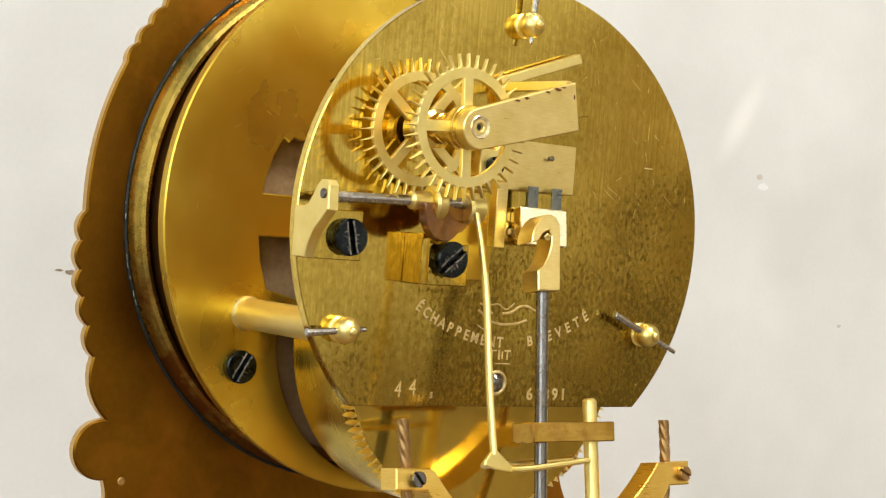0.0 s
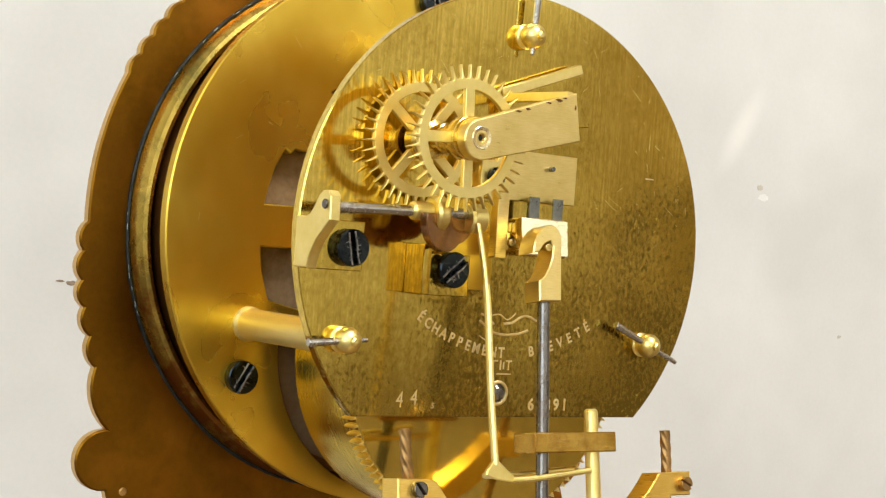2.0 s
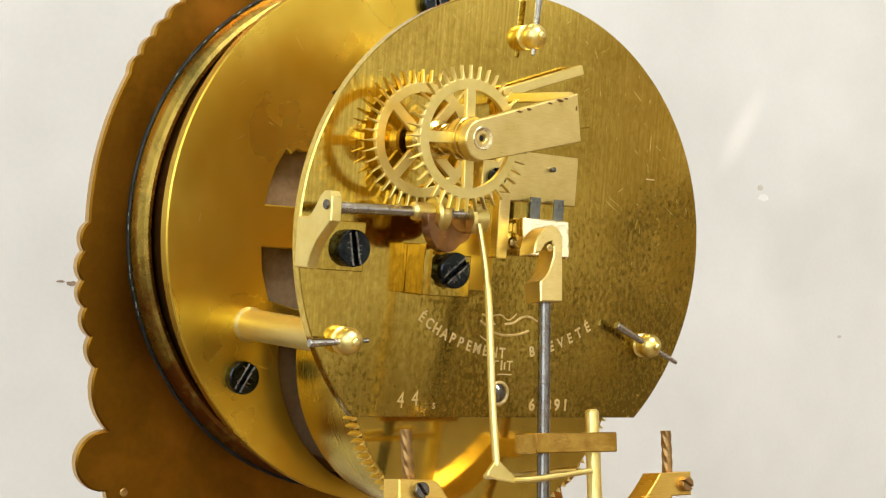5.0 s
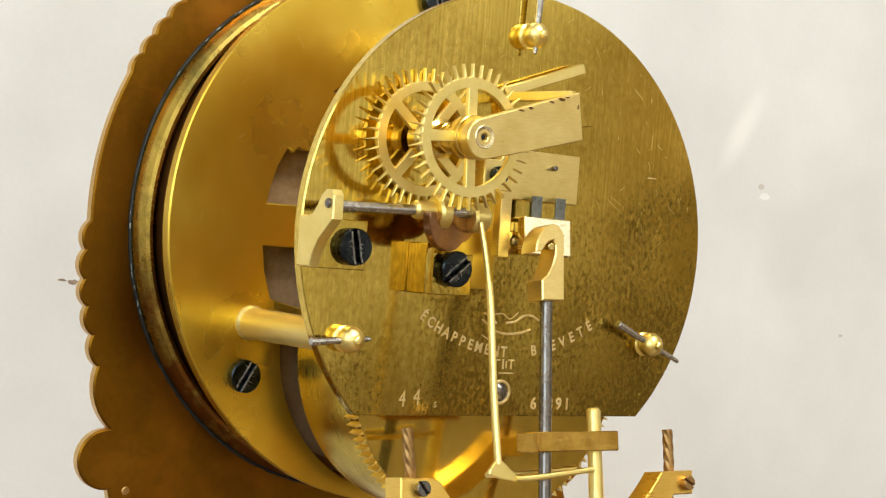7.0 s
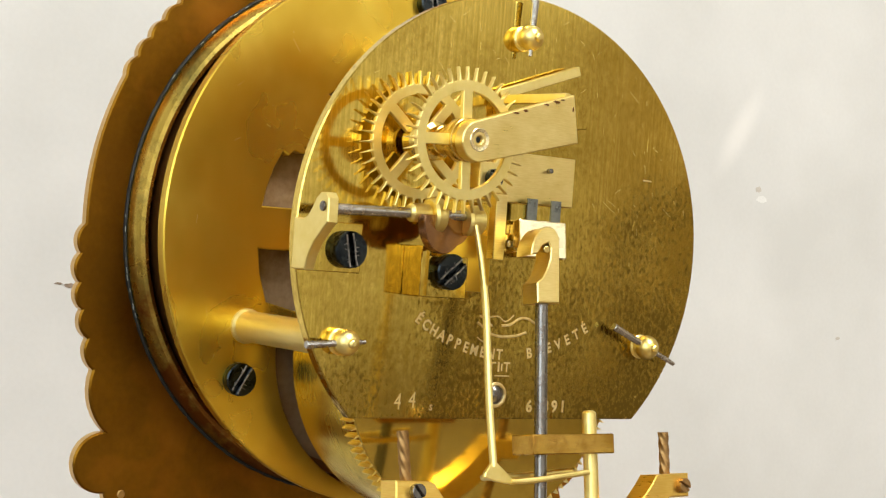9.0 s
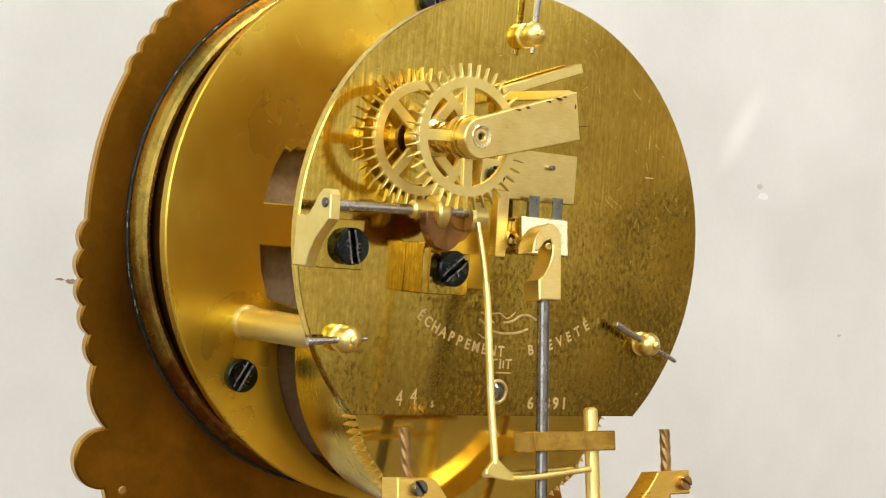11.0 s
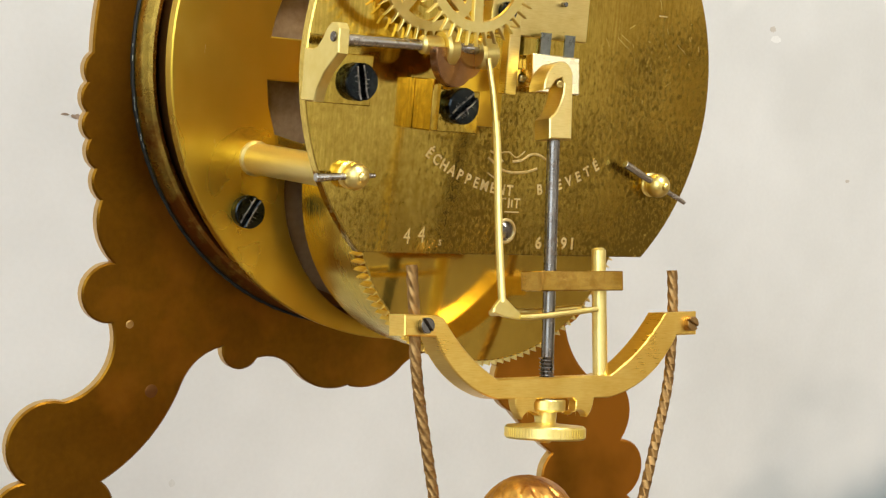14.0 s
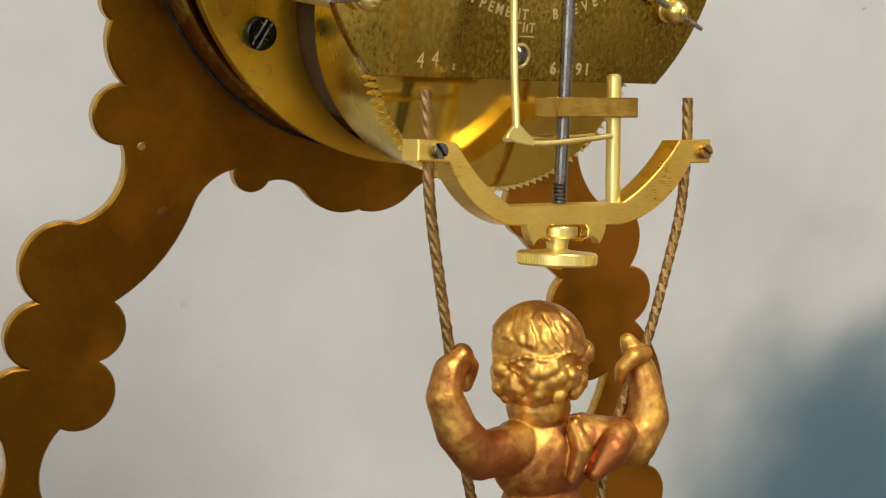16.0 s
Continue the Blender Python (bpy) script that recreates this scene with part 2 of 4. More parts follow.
def wall_material():
    """Off-white smooth wall with a soft blue-grey shadow painted low down and faint grey clouding."""
    m = material("off_white_wall_paint", (0.64, 0.63, 0.602), (0.735, 0.725, 0.70), 0.40, 0, 20, (900, 900, 900), 0.15, 0.06, 0.25)
    nt = m.node_tree
    b = nt.nodes["Principled BSDF"]
    old = b.inputs["Base Color"].links[0].from_socket
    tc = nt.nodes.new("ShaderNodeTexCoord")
    # soft blue-grey shadow mixed into the wall colour
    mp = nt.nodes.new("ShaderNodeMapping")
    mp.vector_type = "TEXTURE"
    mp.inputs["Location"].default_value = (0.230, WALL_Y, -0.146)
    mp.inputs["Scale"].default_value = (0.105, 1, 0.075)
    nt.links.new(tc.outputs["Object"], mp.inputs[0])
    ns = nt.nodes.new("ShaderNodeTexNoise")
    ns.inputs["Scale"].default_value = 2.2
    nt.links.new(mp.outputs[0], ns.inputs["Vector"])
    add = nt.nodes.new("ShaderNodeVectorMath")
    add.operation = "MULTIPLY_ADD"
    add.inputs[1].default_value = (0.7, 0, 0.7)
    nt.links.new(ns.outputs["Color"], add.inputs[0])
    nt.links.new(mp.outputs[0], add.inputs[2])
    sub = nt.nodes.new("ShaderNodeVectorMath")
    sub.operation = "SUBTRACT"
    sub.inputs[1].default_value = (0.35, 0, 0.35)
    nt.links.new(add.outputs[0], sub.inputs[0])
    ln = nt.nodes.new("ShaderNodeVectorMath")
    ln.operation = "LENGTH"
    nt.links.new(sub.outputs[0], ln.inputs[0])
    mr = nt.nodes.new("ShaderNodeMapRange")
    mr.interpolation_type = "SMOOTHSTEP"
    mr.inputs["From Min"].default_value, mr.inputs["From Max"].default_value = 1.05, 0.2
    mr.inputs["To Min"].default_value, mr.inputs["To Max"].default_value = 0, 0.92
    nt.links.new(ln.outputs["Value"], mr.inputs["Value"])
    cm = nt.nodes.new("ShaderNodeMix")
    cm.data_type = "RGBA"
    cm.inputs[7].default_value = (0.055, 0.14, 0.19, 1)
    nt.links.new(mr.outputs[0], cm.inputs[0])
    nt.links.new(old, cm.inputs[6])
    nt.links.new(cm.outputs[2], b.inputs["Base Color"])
    # a soft pale streak across the paint
    streak = nt.nodes.new("ShaderNodeMapping")
    streak.vector_type = "TEXTURE"
    streak.inputs["Location"].default_value = (0.166, WALL_Y, 0.034)
    streak.inputs["Rotation"].default_value = (0, radians(31), 0)
    streak.inputs["Scale"].default_value = (0.0048, 1, 0.017)
    nt.links.new(tc.outputs["Object"], streak.inputs[0])
    reach = nt.nodes.new("ShaderNodeVectorMath")
    reach.operation = "LENGTH"
    nt.links.new(streak.outputs[0], reach.inputs[0])
    streak_fade = nt.nodes.new("ShaderNodeMapRange")
    streak_fade.interpolation_type = "SMOOTHSTEP"
    streak_fade.inputs["From Min"].default_value, streak_fade.inputs["From Max"].default_value = 1.0, 0.1
    streak_fade.inputs["To Max"].default_value = 0.5
    nt.links.new(reach.outputs["Value"], streak_fade.inputs["Value"])
    streaked = nt.nodes.new("ShaderNodeMix")
    streaked.data_type = "RGBA"
    streaked.inputs[7].default_value = (0.90, 0.87, 0.83, 1)
    nt.links.new(streak_fade.outputs[0], streaked.inputs[0])
    nt.links.new(cm.outputs[2], streaked.inputs[6])
    nt.links.new(streaked.outputs[2], b.inputs["Base Color"])
    wave = nt.nodes.new("ShaderNodeTexNoise")
    wave.inputs["Scale"].default_value, wave.inputs["Detail"].default_value = 42.0, 3.0
    nt.links.new(tc.outputs["Object"], wave.inputs["Vector"])
    relief = nt.nodes.new("ShaderNodeBump")
    relief.inputs["Strength"].default_value, relief.inputs["Distance"].default_value = 0.35, 0.0012
    nt.links.new(wave.outputs["Fac"], relief.inputs["Height"])
    nt.links.new(b.inputs["Normal"].links[0].from_socket, relief.inputs["Normal"])
    nt.links.new(relief.outputs[0], b.inputs["Normal"])
    return m


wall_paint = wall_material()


# ---- mesh tools: shapes are written in millimetres ----
def to_mesh(name, bm, mat, smooth=True, angle=21):
    bmesh.ops.transform(bm, matrix=Matrix.Scale(0.001, 4), verts=bm.verts)
    bmesh.ops.recalc_face_normals(bm, faces=bm.faces)
    me = bpy.data.meshes.new(name)
    bm.to_mesh(me)
    bm.free()
    me.materials.append(mat)
    if smooth:
        me.polygons.foreach_set("use_smooth", [True] * len(me.polygons))
        me.set_sharp_from_angle(angle=radians(angle))
    return me


def part(name, bm, mat, parent, label="", smooth=True):
    ob = new(name, to_mesh(name, bm, mat, smooth))
    ob.parent = parent
    if label:
        tagged(ob, label)
    return ob


def thing(name, label, category, kind="", group=""):
    return tagged(new(name), label, category, group, kind)


def join(*parts):
    bm = parts[0]
    for other in parts[1:]:
        me = bpy.data.meshes.new("tmp")
        other.to_mesh(me)
        other.free()
        bm.from_mesh(me)
        bpy.data.meshes.remove(me)
    return bm


def moved(bm, m):
    bmesh.ops.transform(bm, matrix=m, verts=bm.verts)
    return bm


def box(x0, x1, y0, y1, z0, z1, bevel=0.12):
    bm = bmesh.new()
    bmesh.ops.create_cube(bm, size=1)
    moved(bm, Matrix.Translation(((x0 + x1) / 2, (y0 + y1) / 2, (z0 + z1) / 2)) @ Matrix.Diagonal((x1 - x0, y1 - y0, z1 - z0, 1)))
    if bevel:
        bmesh.ops.bevel(bm, geom=bm.edges[:], offset=bevel, segments=2, affect="EDGES", profile=0.5)
    return bm


def ring_points(r, n, cx=0.0, cz=0.0, a0=0.0):
    return [(cx + r * math.cos(a0 + 2 * math.pi * i / n), cz + r * math.sin(a0 + 2 * math.pi * i / n)) for i in range(n)]


def slab(outline, y0, y1, holes=(), bevel=0.1):
    """A flat sheet cut to an outline of (x, z), with holes, from y0 to y1."""
    bm = bmesh.new()
    edges = []
    for loop in (outline, *holes):
        vs = [bm.verts.new((x, y0, z)) for x, z in loop]
        edges += [bm.edges.new((vs[i], vs[(i + 1) % len(vs)])) for i in range(len(vs))]
    got = bmesh.ops.triangle_fill(bm, use_beauty=True, use_dissolve=False, edges=edges, normal=(0, -1, 0))
    faces = [f for f in got["geom"] if isinstance(f, bmesh.types.BMFace)]
    out = bmesh.ops.extrude_face_region(bm, geom=faces)
    bmesh.ops.translate(bm, vec=(0, y1 - y0, 0), verts=[v for v in out["geom"] if isinstance(v, bmesh.types.BMVert)])
    bmesh.ops.recalc_face_normals(bm, faces=bm.faces)
    if bevel:
        rim = [e for e in bm.edges if len(e.link_faces) == 2 and e.calc_face_angle() > 1.2
               and abs(e.verts[0].co.y - e.verts[1].co.y) < 1e-6]
        bmesh.ops.bevel(bm, geom=rim, offset=bevel, segments=1, affect="EDGES")
    return bm


def lathe(profile, cx=0.0, cz=0.0, n=48):
    """Spins a profile of (radius, y) round the line parallel to y through (cx, cz)."""
    bm = bmesh.new()
    rows = []
    for r, y in profile:
        if r < 1e-5:
            rows.append([bm.verts.new((cx, y, cz))])
        else:
            rows.append([bm.verts.new((x, y, z)) for x, z in ring_points(r, n, cx, cz)])
    for a, b in zip(rows, rows[1:]):
        for i in range(n):
            j = (i + 1) % n
            if len(a) == 1 and len(b) == 1:
                continue
            if len(a) == 1:
                bm.faces.new((a[0], b[i], b[j]))
            elif len(b) == 1:
                bm.faces.new((a[i], a[j], b[0]))
            else:
                bm.faces.new((a[i], a[j], b[j], b[i]))
    return bm


def along(p, q):
    """Turns a shape made along +y from the origin so that it runs from p towards q."""
    d = Vector(q) - Vector(p)
    return Matrix.Translation(p) @ d.to_track_quat("Y", "Z").to_matrix().to_4x4()


def rod(p, q, r, n=24, taper=1.0, bevel=0.08):
    length = (Vector(q) - Vector(p)).length
    prof = [(0, 0), (r - bevel, 0), (r, bevel), (r * taper, length - bevel), (r * taper - bevel, length), (0, length)]
    return moved(lathe(prof, n=n), along(p, q))


def tube(points, r, n=12, lobes=0, twist=0.0, depth=0.0, steps=6, flat=1.0):
    """A swept bar through points; with lobes and twist it becomes a twisted cord."""
    pts = [Vector(p) for p in points]
    path = []
    for i in range(len(pts) - 1):
        p0, p1, p2, p3 = pts[max(i - 1, 0)], pts[i], pts[i + 1], pts[min(i + 2, len(pts) - 1)]
        for k in range(steps):
            t = k / steps
            path.append(0.5 * ((2 * p1) + (p2 - p0) * t + (2 * p0 - 5 * p1 + 4 * p2 - p3) * t * t + (3 * p1 - p0 - 3 * p2 + p3) * t ** 3))
    path.append(pts[-1])
    bm = bmesh.new()
    rows, run = [], 0.0
    for i, p in enumerate(path):
        d = (path[min(i + 1, len(path) - 1)] - path[max(i - 1, 0)]).normalized()
        side = d.cross(Vector((0, 1, 0)))
        if side.length < 1e-4:
            side = d.cross(Vector((1, 0, 0)))
        side.normalize()
        up = side.cross(d)
        if i:
            run += (p - path[i - 1]).length
        row = []
        for k in range(n):
            a = 2 * math.pi * k / n
            rr = r * (1 - depth * (0.5 - 0.5 * math.cos(lobes * a))) if lobes else r
            a2 = a + run * twist
            row.append(bm.verts.new(p + side * math.cos(a2) * rr + up * math.sin(a2) * rr * flat))
        rows.append(row)
    for a, b in zip(rows, rows[1:]):
        for i in range(n):
            bm.faces.new((a[i], a[(i + 1) % n], b[(i + 1) % n], b[i]))
    bm.faces.new(rows[0])
    bm.faces.new(rows[-1])
    return bm


def arc(p, q, sag, n=8):
    """Points of an arc from p to q that bulges by sag to the left of the way, q left out."""
    p, q = Vector(p), Vector(q)
    c = (q - p).length
    if abs(sag) < 1e-4:
        return [tuple(p)]
    r = (c * c / 4 + sag * sag) / (2 * sag)
    left = Vector((-(q - p).y, (q - p).x)) / c
    centre = (p + q) / 2 + left * (sag - r)
    a0 = math.atan2(p.y - centre.y, p.x - centre.x)
    a1 = math.atan2(q.y - centre.y, q.x - centre.x)
    turn = (a0 - a1) % (2 * math.pi) if sag > 0 else -((a1 - a0) % (2 * math.pi))
    return [(centre.x + abs(r) * math.cos(a0 - turn * i / n), centre.y + abs(r) * math.sin(a0 - turn * i / n)) for i in range(n)]


def slotted_screw(parent, at, r, h, turn, name="screw", head=None, worn=True, axis=None):
    """A slotted cheese-head screw whose head stands out towards -y from the point at."""
    x, y, z = at
    m = axis or (Matrix.Translation(at) @ Matrix.Rotation(turn, 4, "Y"))
    w = r * 0.16
    base = lathe([(0, 0), (r, 0), (r, -h * 0.55), (0, -h * 0.55)], n=40)
    halves = []
    for s in (1, -1):
        a = math.asin(w / r)
        pts = [(r * math.cos(t), s * r * math.sin(t)) for t in np.linspace(a, math.pi - a, 18)]
        if s < 0:
            pts = pts[::-1]
        halves.append(slab(pts, -h, -h * 0.5, bevel=min(0.16, r * 0.08)))
    ob = part(name, moved(join(base, *halves), m), head or blued, parent, "dark blued steel screw with a worn slot" if worn else "")
    if worn:
        rnd = random.Random(int(x * 10 + z * 100))
        lips = [tube([(r * q, -h * 1.0, side * w * rnd.uniform(1.05, 1.5)) for q in (-0.86, -0.5, -0.1, 0.3, 0.6, 0.88)], r * 0.055, n=6, steps=3) for side in (1, -1)]
        for i in range(9):
            q, side = rnd.uniform(-0.6, 0.6), rnd.choice((1, -1))
            lips.append(tube([(r * q, -h, side * w * 1.3), (r * (q + rnd.uniform(-0.15, 0.15)), -h, side * w * rnd.uniform(1.8, 3.2))], r * 0.022, n=5, steps=1))
        lips = join(*lips)
        part("slot_edge", moved(lips, m), slot_wear, ob, "bare scratched edges of the slot")
    return ob


# ---- the room ----
def structure(name, bm, mat, label, category):
    ob = new(name, to_mesh(name, bm, mat, smooth=False))
    return tagged(ob, label, category, kind="structure")


WY = WALL_Y * 1000
wall_north = structure("wall_north", box(-900, 1500, WY, WY + 60, -172, 1300, 0), wall_paint, "off-white smooth painted wall with small marks and a painted-in blue-grey shadow", "wall")
# All but wall_north is unseen, added to close the place and light the brass.
structure("floor", box(-900, 1500, -1800, WY, -232, -172, 0), table_wood, "plain brown wooden tabletop under the clock", "tabletop")
structure("ceiling", box(-960, 1560, -1860, WY + 60, 1300, 1360, 0), room_paint, "plain warm white painted ceiling", "ceiling")
west = slab([(-1800, -172), (WY, -172), (WY, 1300), (-1800, 1300)], 900, 960, holes=[[(-1430, 10), (-270, 10), (-270, 910), (-1430, 910)]], bevel=0)
QUARTER = Matrix.Rotation(radians(90), 4, "Z")
structure("wall_west", moved(west, QUARTER), room_paint, "plain warm white wall with a window opening", "wall")
structure("wall_east", box(1500, 1560, -1800, WY, -172, 1300, 0), room_brown, "unseen light brown wall added for the plate's right side to reflect", "wall")
south = slab([(-960, -172), (1560, -172), (1560, 1300), (-960, 1300)], -1860, -1800, holes=[[(1180, 440), (1480, 440), (1480, 840), (1180, 840)]], bevel=0)
structure("wall_south", south, south_paint, "unseen pale wall added for the brass to reflect, with a small window opening", "wall")
win = thing("window_1", "white painted wooden window with four panes", "window", "structure")
part("window_frame", moved(slab([(-1430, 10), (-270, 10), (-270, 910), (-1430, 910)], 915, 950, bevel=1,
                                holes=[[(-1400 + 560 * i, 40 + 430 * j), (-860 + 560 * i, 40 + 430 * j), (-860 + 560 * i, 450 + 430 * j), (-1400 + 560 * i, 450 + 430 * j)] for i in (0, 1) for j in (0, 1)]), QUARTER),
     window_white, win)
# unseen window frame added round the lamp that the block mirrors
small_win = thing("added_window", "unseen small white window added for the suspension block to reflect", "window", "structure")
part("window_frame", slab([(1180, 440), (1480, 440), (1480, 840), (1180, 840)], -1850, -1815, holes=[[(1205, 465), (1455, 465), (1455, 815), (1205, 815)]], bevel=1), window_white, small_win)
lampfit = thing("ceiling_lamp", "square white ceiling lamp housing", "lamp", "structure")
part("housing", box(-170, 370, -1120, -580, 1262, 1299, 4), window_white, lampfit)


def wall_mark(x, z, rx, rz, mat, seed):
    rnd = random.Random(seed)
    pts = [(x + rx * (0.7 + 0.5 * rnd.random()) * math.cos(a), z + rz * (0.7 + 0.5 * rnd.random()) * math.sin(a)) for a in np.linspace(0, 2 * math.pi, 15)[:-1]]
    part("mark", slab(pts, WY - 0.06, WY + 0.2, bevel=0), mat, wall_north)


for x, z, rx, rz, mat, seed in ((-4.7, -12.6, 1.1, 0.5, stain_brown, 1), (-6.9, -12.3, 0.8, 0.25, stain_brown, 2), (174, 20.5, 1.0, 0.8, stain_mid, 3),
                                (175.3, 18.2, 2.0, 0.9, stain_pale, 4), (207, -16.0, 0.8, 0.45, stain_mid, 5), (20, -84, 0.7, 0.8, stain_faint, 6)):
    wall_mark(x, z, rx, rz, mat, seed)


# ---- the clock's fretted front frame ----
def fret_outline():
    left = []
    # upper rim with small scallops, smooth shoulder, then scallops down the side
    for i in range(15):
        a0, a1 = radians(90 + 4.27 * i), radians(90 + 4.27 * (i + 1))
        r0, r1 = 41.8 - 0.075 * i, 41.8 - 0.075 * (i + 1)
        left += arc((r0 * math.cos(a0), r0 * math.sin(a0)), (r1 * math.cos(a1), r1 * math.sin(a1)), -0.5, 5)
    left += arc((-36.6, 17.9), (-40.5, -1.2), -1.15, 12)
    cusps = [(-40.5, -1.2), (-40.9, -4.9), (-40.8, -8.6), (-40.2, -12.0), (-39.2, -15.6), (-38.2, -19.5), (-36.0, -27.3)]
    for p, q in zip(cusps, cusps[1:]):
        left += arc(p, q, -0.75 if q[1] > -20 else -1.2, 7)
    left += arc((-36.0, -27.3), (-35.6, -35.1), -4.1, 14)
    left += arc((-35.6, -35.1), (-41.2, -45.0), 2.6, 12)
    left += arc((-41.2, -45.0), (-46.0, -55.1), -4.7, 14)
    left += arc((-46.0, -55.1), (-47.2, -63.6), -3.3, 12)
    left += arc((-47.2, -63.6), (-50.0, -72.5), -3.8, 12)
    left += arc((-50.0, -72.5), (-53.5, -84.0), 2.5, 10)
    left += arc((-53.5, -84.0), (-58.0, -94.0), -4.0, 12)
    left += arc((-58.0, -94.0), (-64.0, -150.0), 5.0, 14)
    left += [(-66.0, -150.0), (-66.0, -172.0), (-44.0, -172.0), (-44.0, -150.0)]
    left += arc((-46.0, -150.0), (-42.6, -84.0), 3.0, 12)
    left += arc((-42.6, -84.0), (-42.0, -72.2), 2.2, 10)
    left += arc((-42.0, -72.2), (-37.2, -63.5), -4.9, 14)
    left += arc((-37.2, -63.5), (-35.5, -55.6), -2.6, 12)
    left += arc((-35.5, -55.6), (-25.2, -43.0), -1.5, 10)
    left += arc((-25.2, -43.0), (-19.8, -38.4), 0.9, 8)
    left += arc((-19.8, -38.4), (-14.4, -40.0), -2.3, 12)
    left += arc((-14.4, -40.0), (-8.3, -42.0), 0.9, 8)
    left += arc((-8.3, -42.0), (0.2, -44.2), -1.3, 10)
    # the other leg is cast a little wider
    leg = arc((-36.6, -26.6), (-38.4, -36.2), -4.6, 14)
    leg += arc((-38.4, -36.2), (-44.2, -44.3), 0.9, 10)
    leg += arc((-44.2, -44.3), (-52.0, -54.7), -4.8, 14)
    leg += arc((-52.0, -54.7), (-54.5, -63.9), -3.7, 12)
    leg += arc((-54.5, -63.9), (-61.5, -89.5), -4.6, 16)
    leg += arc((-61.5, -89.5), (-65.6, -96.5), -1.6, 8)
    leg += arc((-65.6, -96.5), (-70.0, -150.0), 3.0, 12)
    leg += [(-72.0, -150.0), (-72.0, -172.0), (-50.0, -172.0), (-50.0, -150.0)]
    leg += arc((-51.0, -150.0), (-34.0, -92.0), 2.0, 10)
    leg += arc((-34.0, -92.0), (-49.5, -72.4), 3.4, 8)
    leg += arc((-49.5, -72.4), (-39.6, -63.8), -4.8, 14)
    leg += arc((-39.6, -63.8), (-38.0, -56.1), -2.3, 12)
    leg += arc((-38.0, -56.1), (-29.3, -49.2), -0.3, 6)
    leg += arc((-29.3, -49.2), (-25.9, -42.2), -1.6, 10)
    leg += arc((-25.9, -42.2), (-20.8, -38.4), 0.8, 8)
    cut_a = next(i for i, p in enumerate(left) if p[1] < -26)
    cut_b = next(i for i, p in enumerate(left) if p[0] > -19.9 and p[1] < -30)
    other = left[:cut_a] + leg + [(x * 1.05, z) for x, z in left[cut_b:]]
    right = [(-x, z) for x, z in other[::-1]]
    return left + [(0.2, -44.2)] + [p for p in right if abs(p[0]) > 0.3]


fret = thing("clock_case", "browned cast brass clock case front with scalloped edge and lobed legs", "clock case")
outline = fret_outline()
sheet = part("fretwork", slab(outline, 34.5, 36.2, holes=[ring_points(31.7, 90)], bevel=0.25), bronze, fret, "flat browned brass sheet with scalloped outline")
# the sheet's edges get a lighter bronze copy, painting in the light they catch
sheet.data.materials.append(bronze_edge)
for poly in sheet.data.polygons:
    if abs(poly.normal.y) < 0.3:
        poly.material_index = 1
part("drum", lathe([(33.0, 34.45), (33.0, 32.6), (33.3, 32.0), (33.8, 31.75), (34.3, 31.95), (34.75, 32.6), (35.1, 33.4), (35.3, 34.45), (33.0, 34.45)], n=120),
     ring_olive, fret, "rounded olive-gold brass mounting ring")
rnd = random.Random(12)
# black strip put where the gap between ring and sheet lies in shade
ring_marks = lathe([(35.2, 34.5), (35.2, 34.1), (35.4, 34.0), (35.55, 34.15), (35.6, 34.5)], n=260)
for v in ring_marks.verts:
    k = 1 + rnd.uniform(-0.0016, 0.0016)
    v.co.x, v.co.z = v.co.x * k, v.co.z * k
part("gap_shade", ring_marks, shadow_gap, fret, "uneven black strip standing in for the shade in the gap round the ring")
flecks = []
for i in range(16):
    a, r = rnd.choice((rnd.uniform(radians(118), radians(150)), rnd.uniform(radians(178), radians(205)))), rnd.uniform(35.42, 35.56)
    flecks.append(moved(box(-0.05, 0.05, -0.05, 0.05, -0.35, 0.35, 0.03), Matrix.Translation((r * math.cos(a), 34.05, r * math.sin(a))) @ Matrix.Rotation(-a, 4, "Y") @ Matrix.Diagonal((rnd.uniform(0.6, 1.6), 1, rnd.uniform(0.3, 1.3), 1))))
part("ring_marks", join(*flecks), fleck_grey, fret, "pale flecks of dried polish along the ring")
# the recess's shade is put into this wall's dark red-brown colour
part("inner_wall", lathe([(32.95, 34.4), (32.55, 33.9), (32.55, 24.45), (31.4, 24.45), (31.4, 34.4), (32.95, 34.4)], n=96), inner_brown, fret, "wall inside the ring, coloured dark red-brown for its shade")
part("dial_back", lathe([(0, 33.6), (31.5, 33.6), (31.5, 35.4), (0, 35.4)], n=64), grey_metal, fret, "dull grey-brown back of the dial")
for x, z, r in ((-33.2, -35.2, 0.55), (-29.6, -44.0, 0.9)):
    part("speck", lathe([(0, 34.42), (r * 0.7, 34.42), (r, 34.5)], x, z, n=12), bronze_edge if r < 0.6 else inner_brown, fret)

# ---- the movement ----
mov = thing("clock_movement", "round brass clock movement with two escape wheels and blued screws", "clock movement")
sector = [(-22.3, 2.6), (-21.9, 4.8), (-21.1, 7.4), (-19.9, 9.7), (-19.1, 9.2), (-18.3, 9.9), (-17.2, 9.6), (-12, 10.4), (-9, 2.6)]
lower = [(-9, -2.8), (-12, -10.6), (-17.0, -10.3), (-20.8, -9.4), (-22.0, -5.8), (-22.4, -2.8)]
notch = [(-13.9, 17.6), (-11.0, 19.4), (-8.0, 21.0), (-8.0, 17.0), (-12.4, 16.6)]
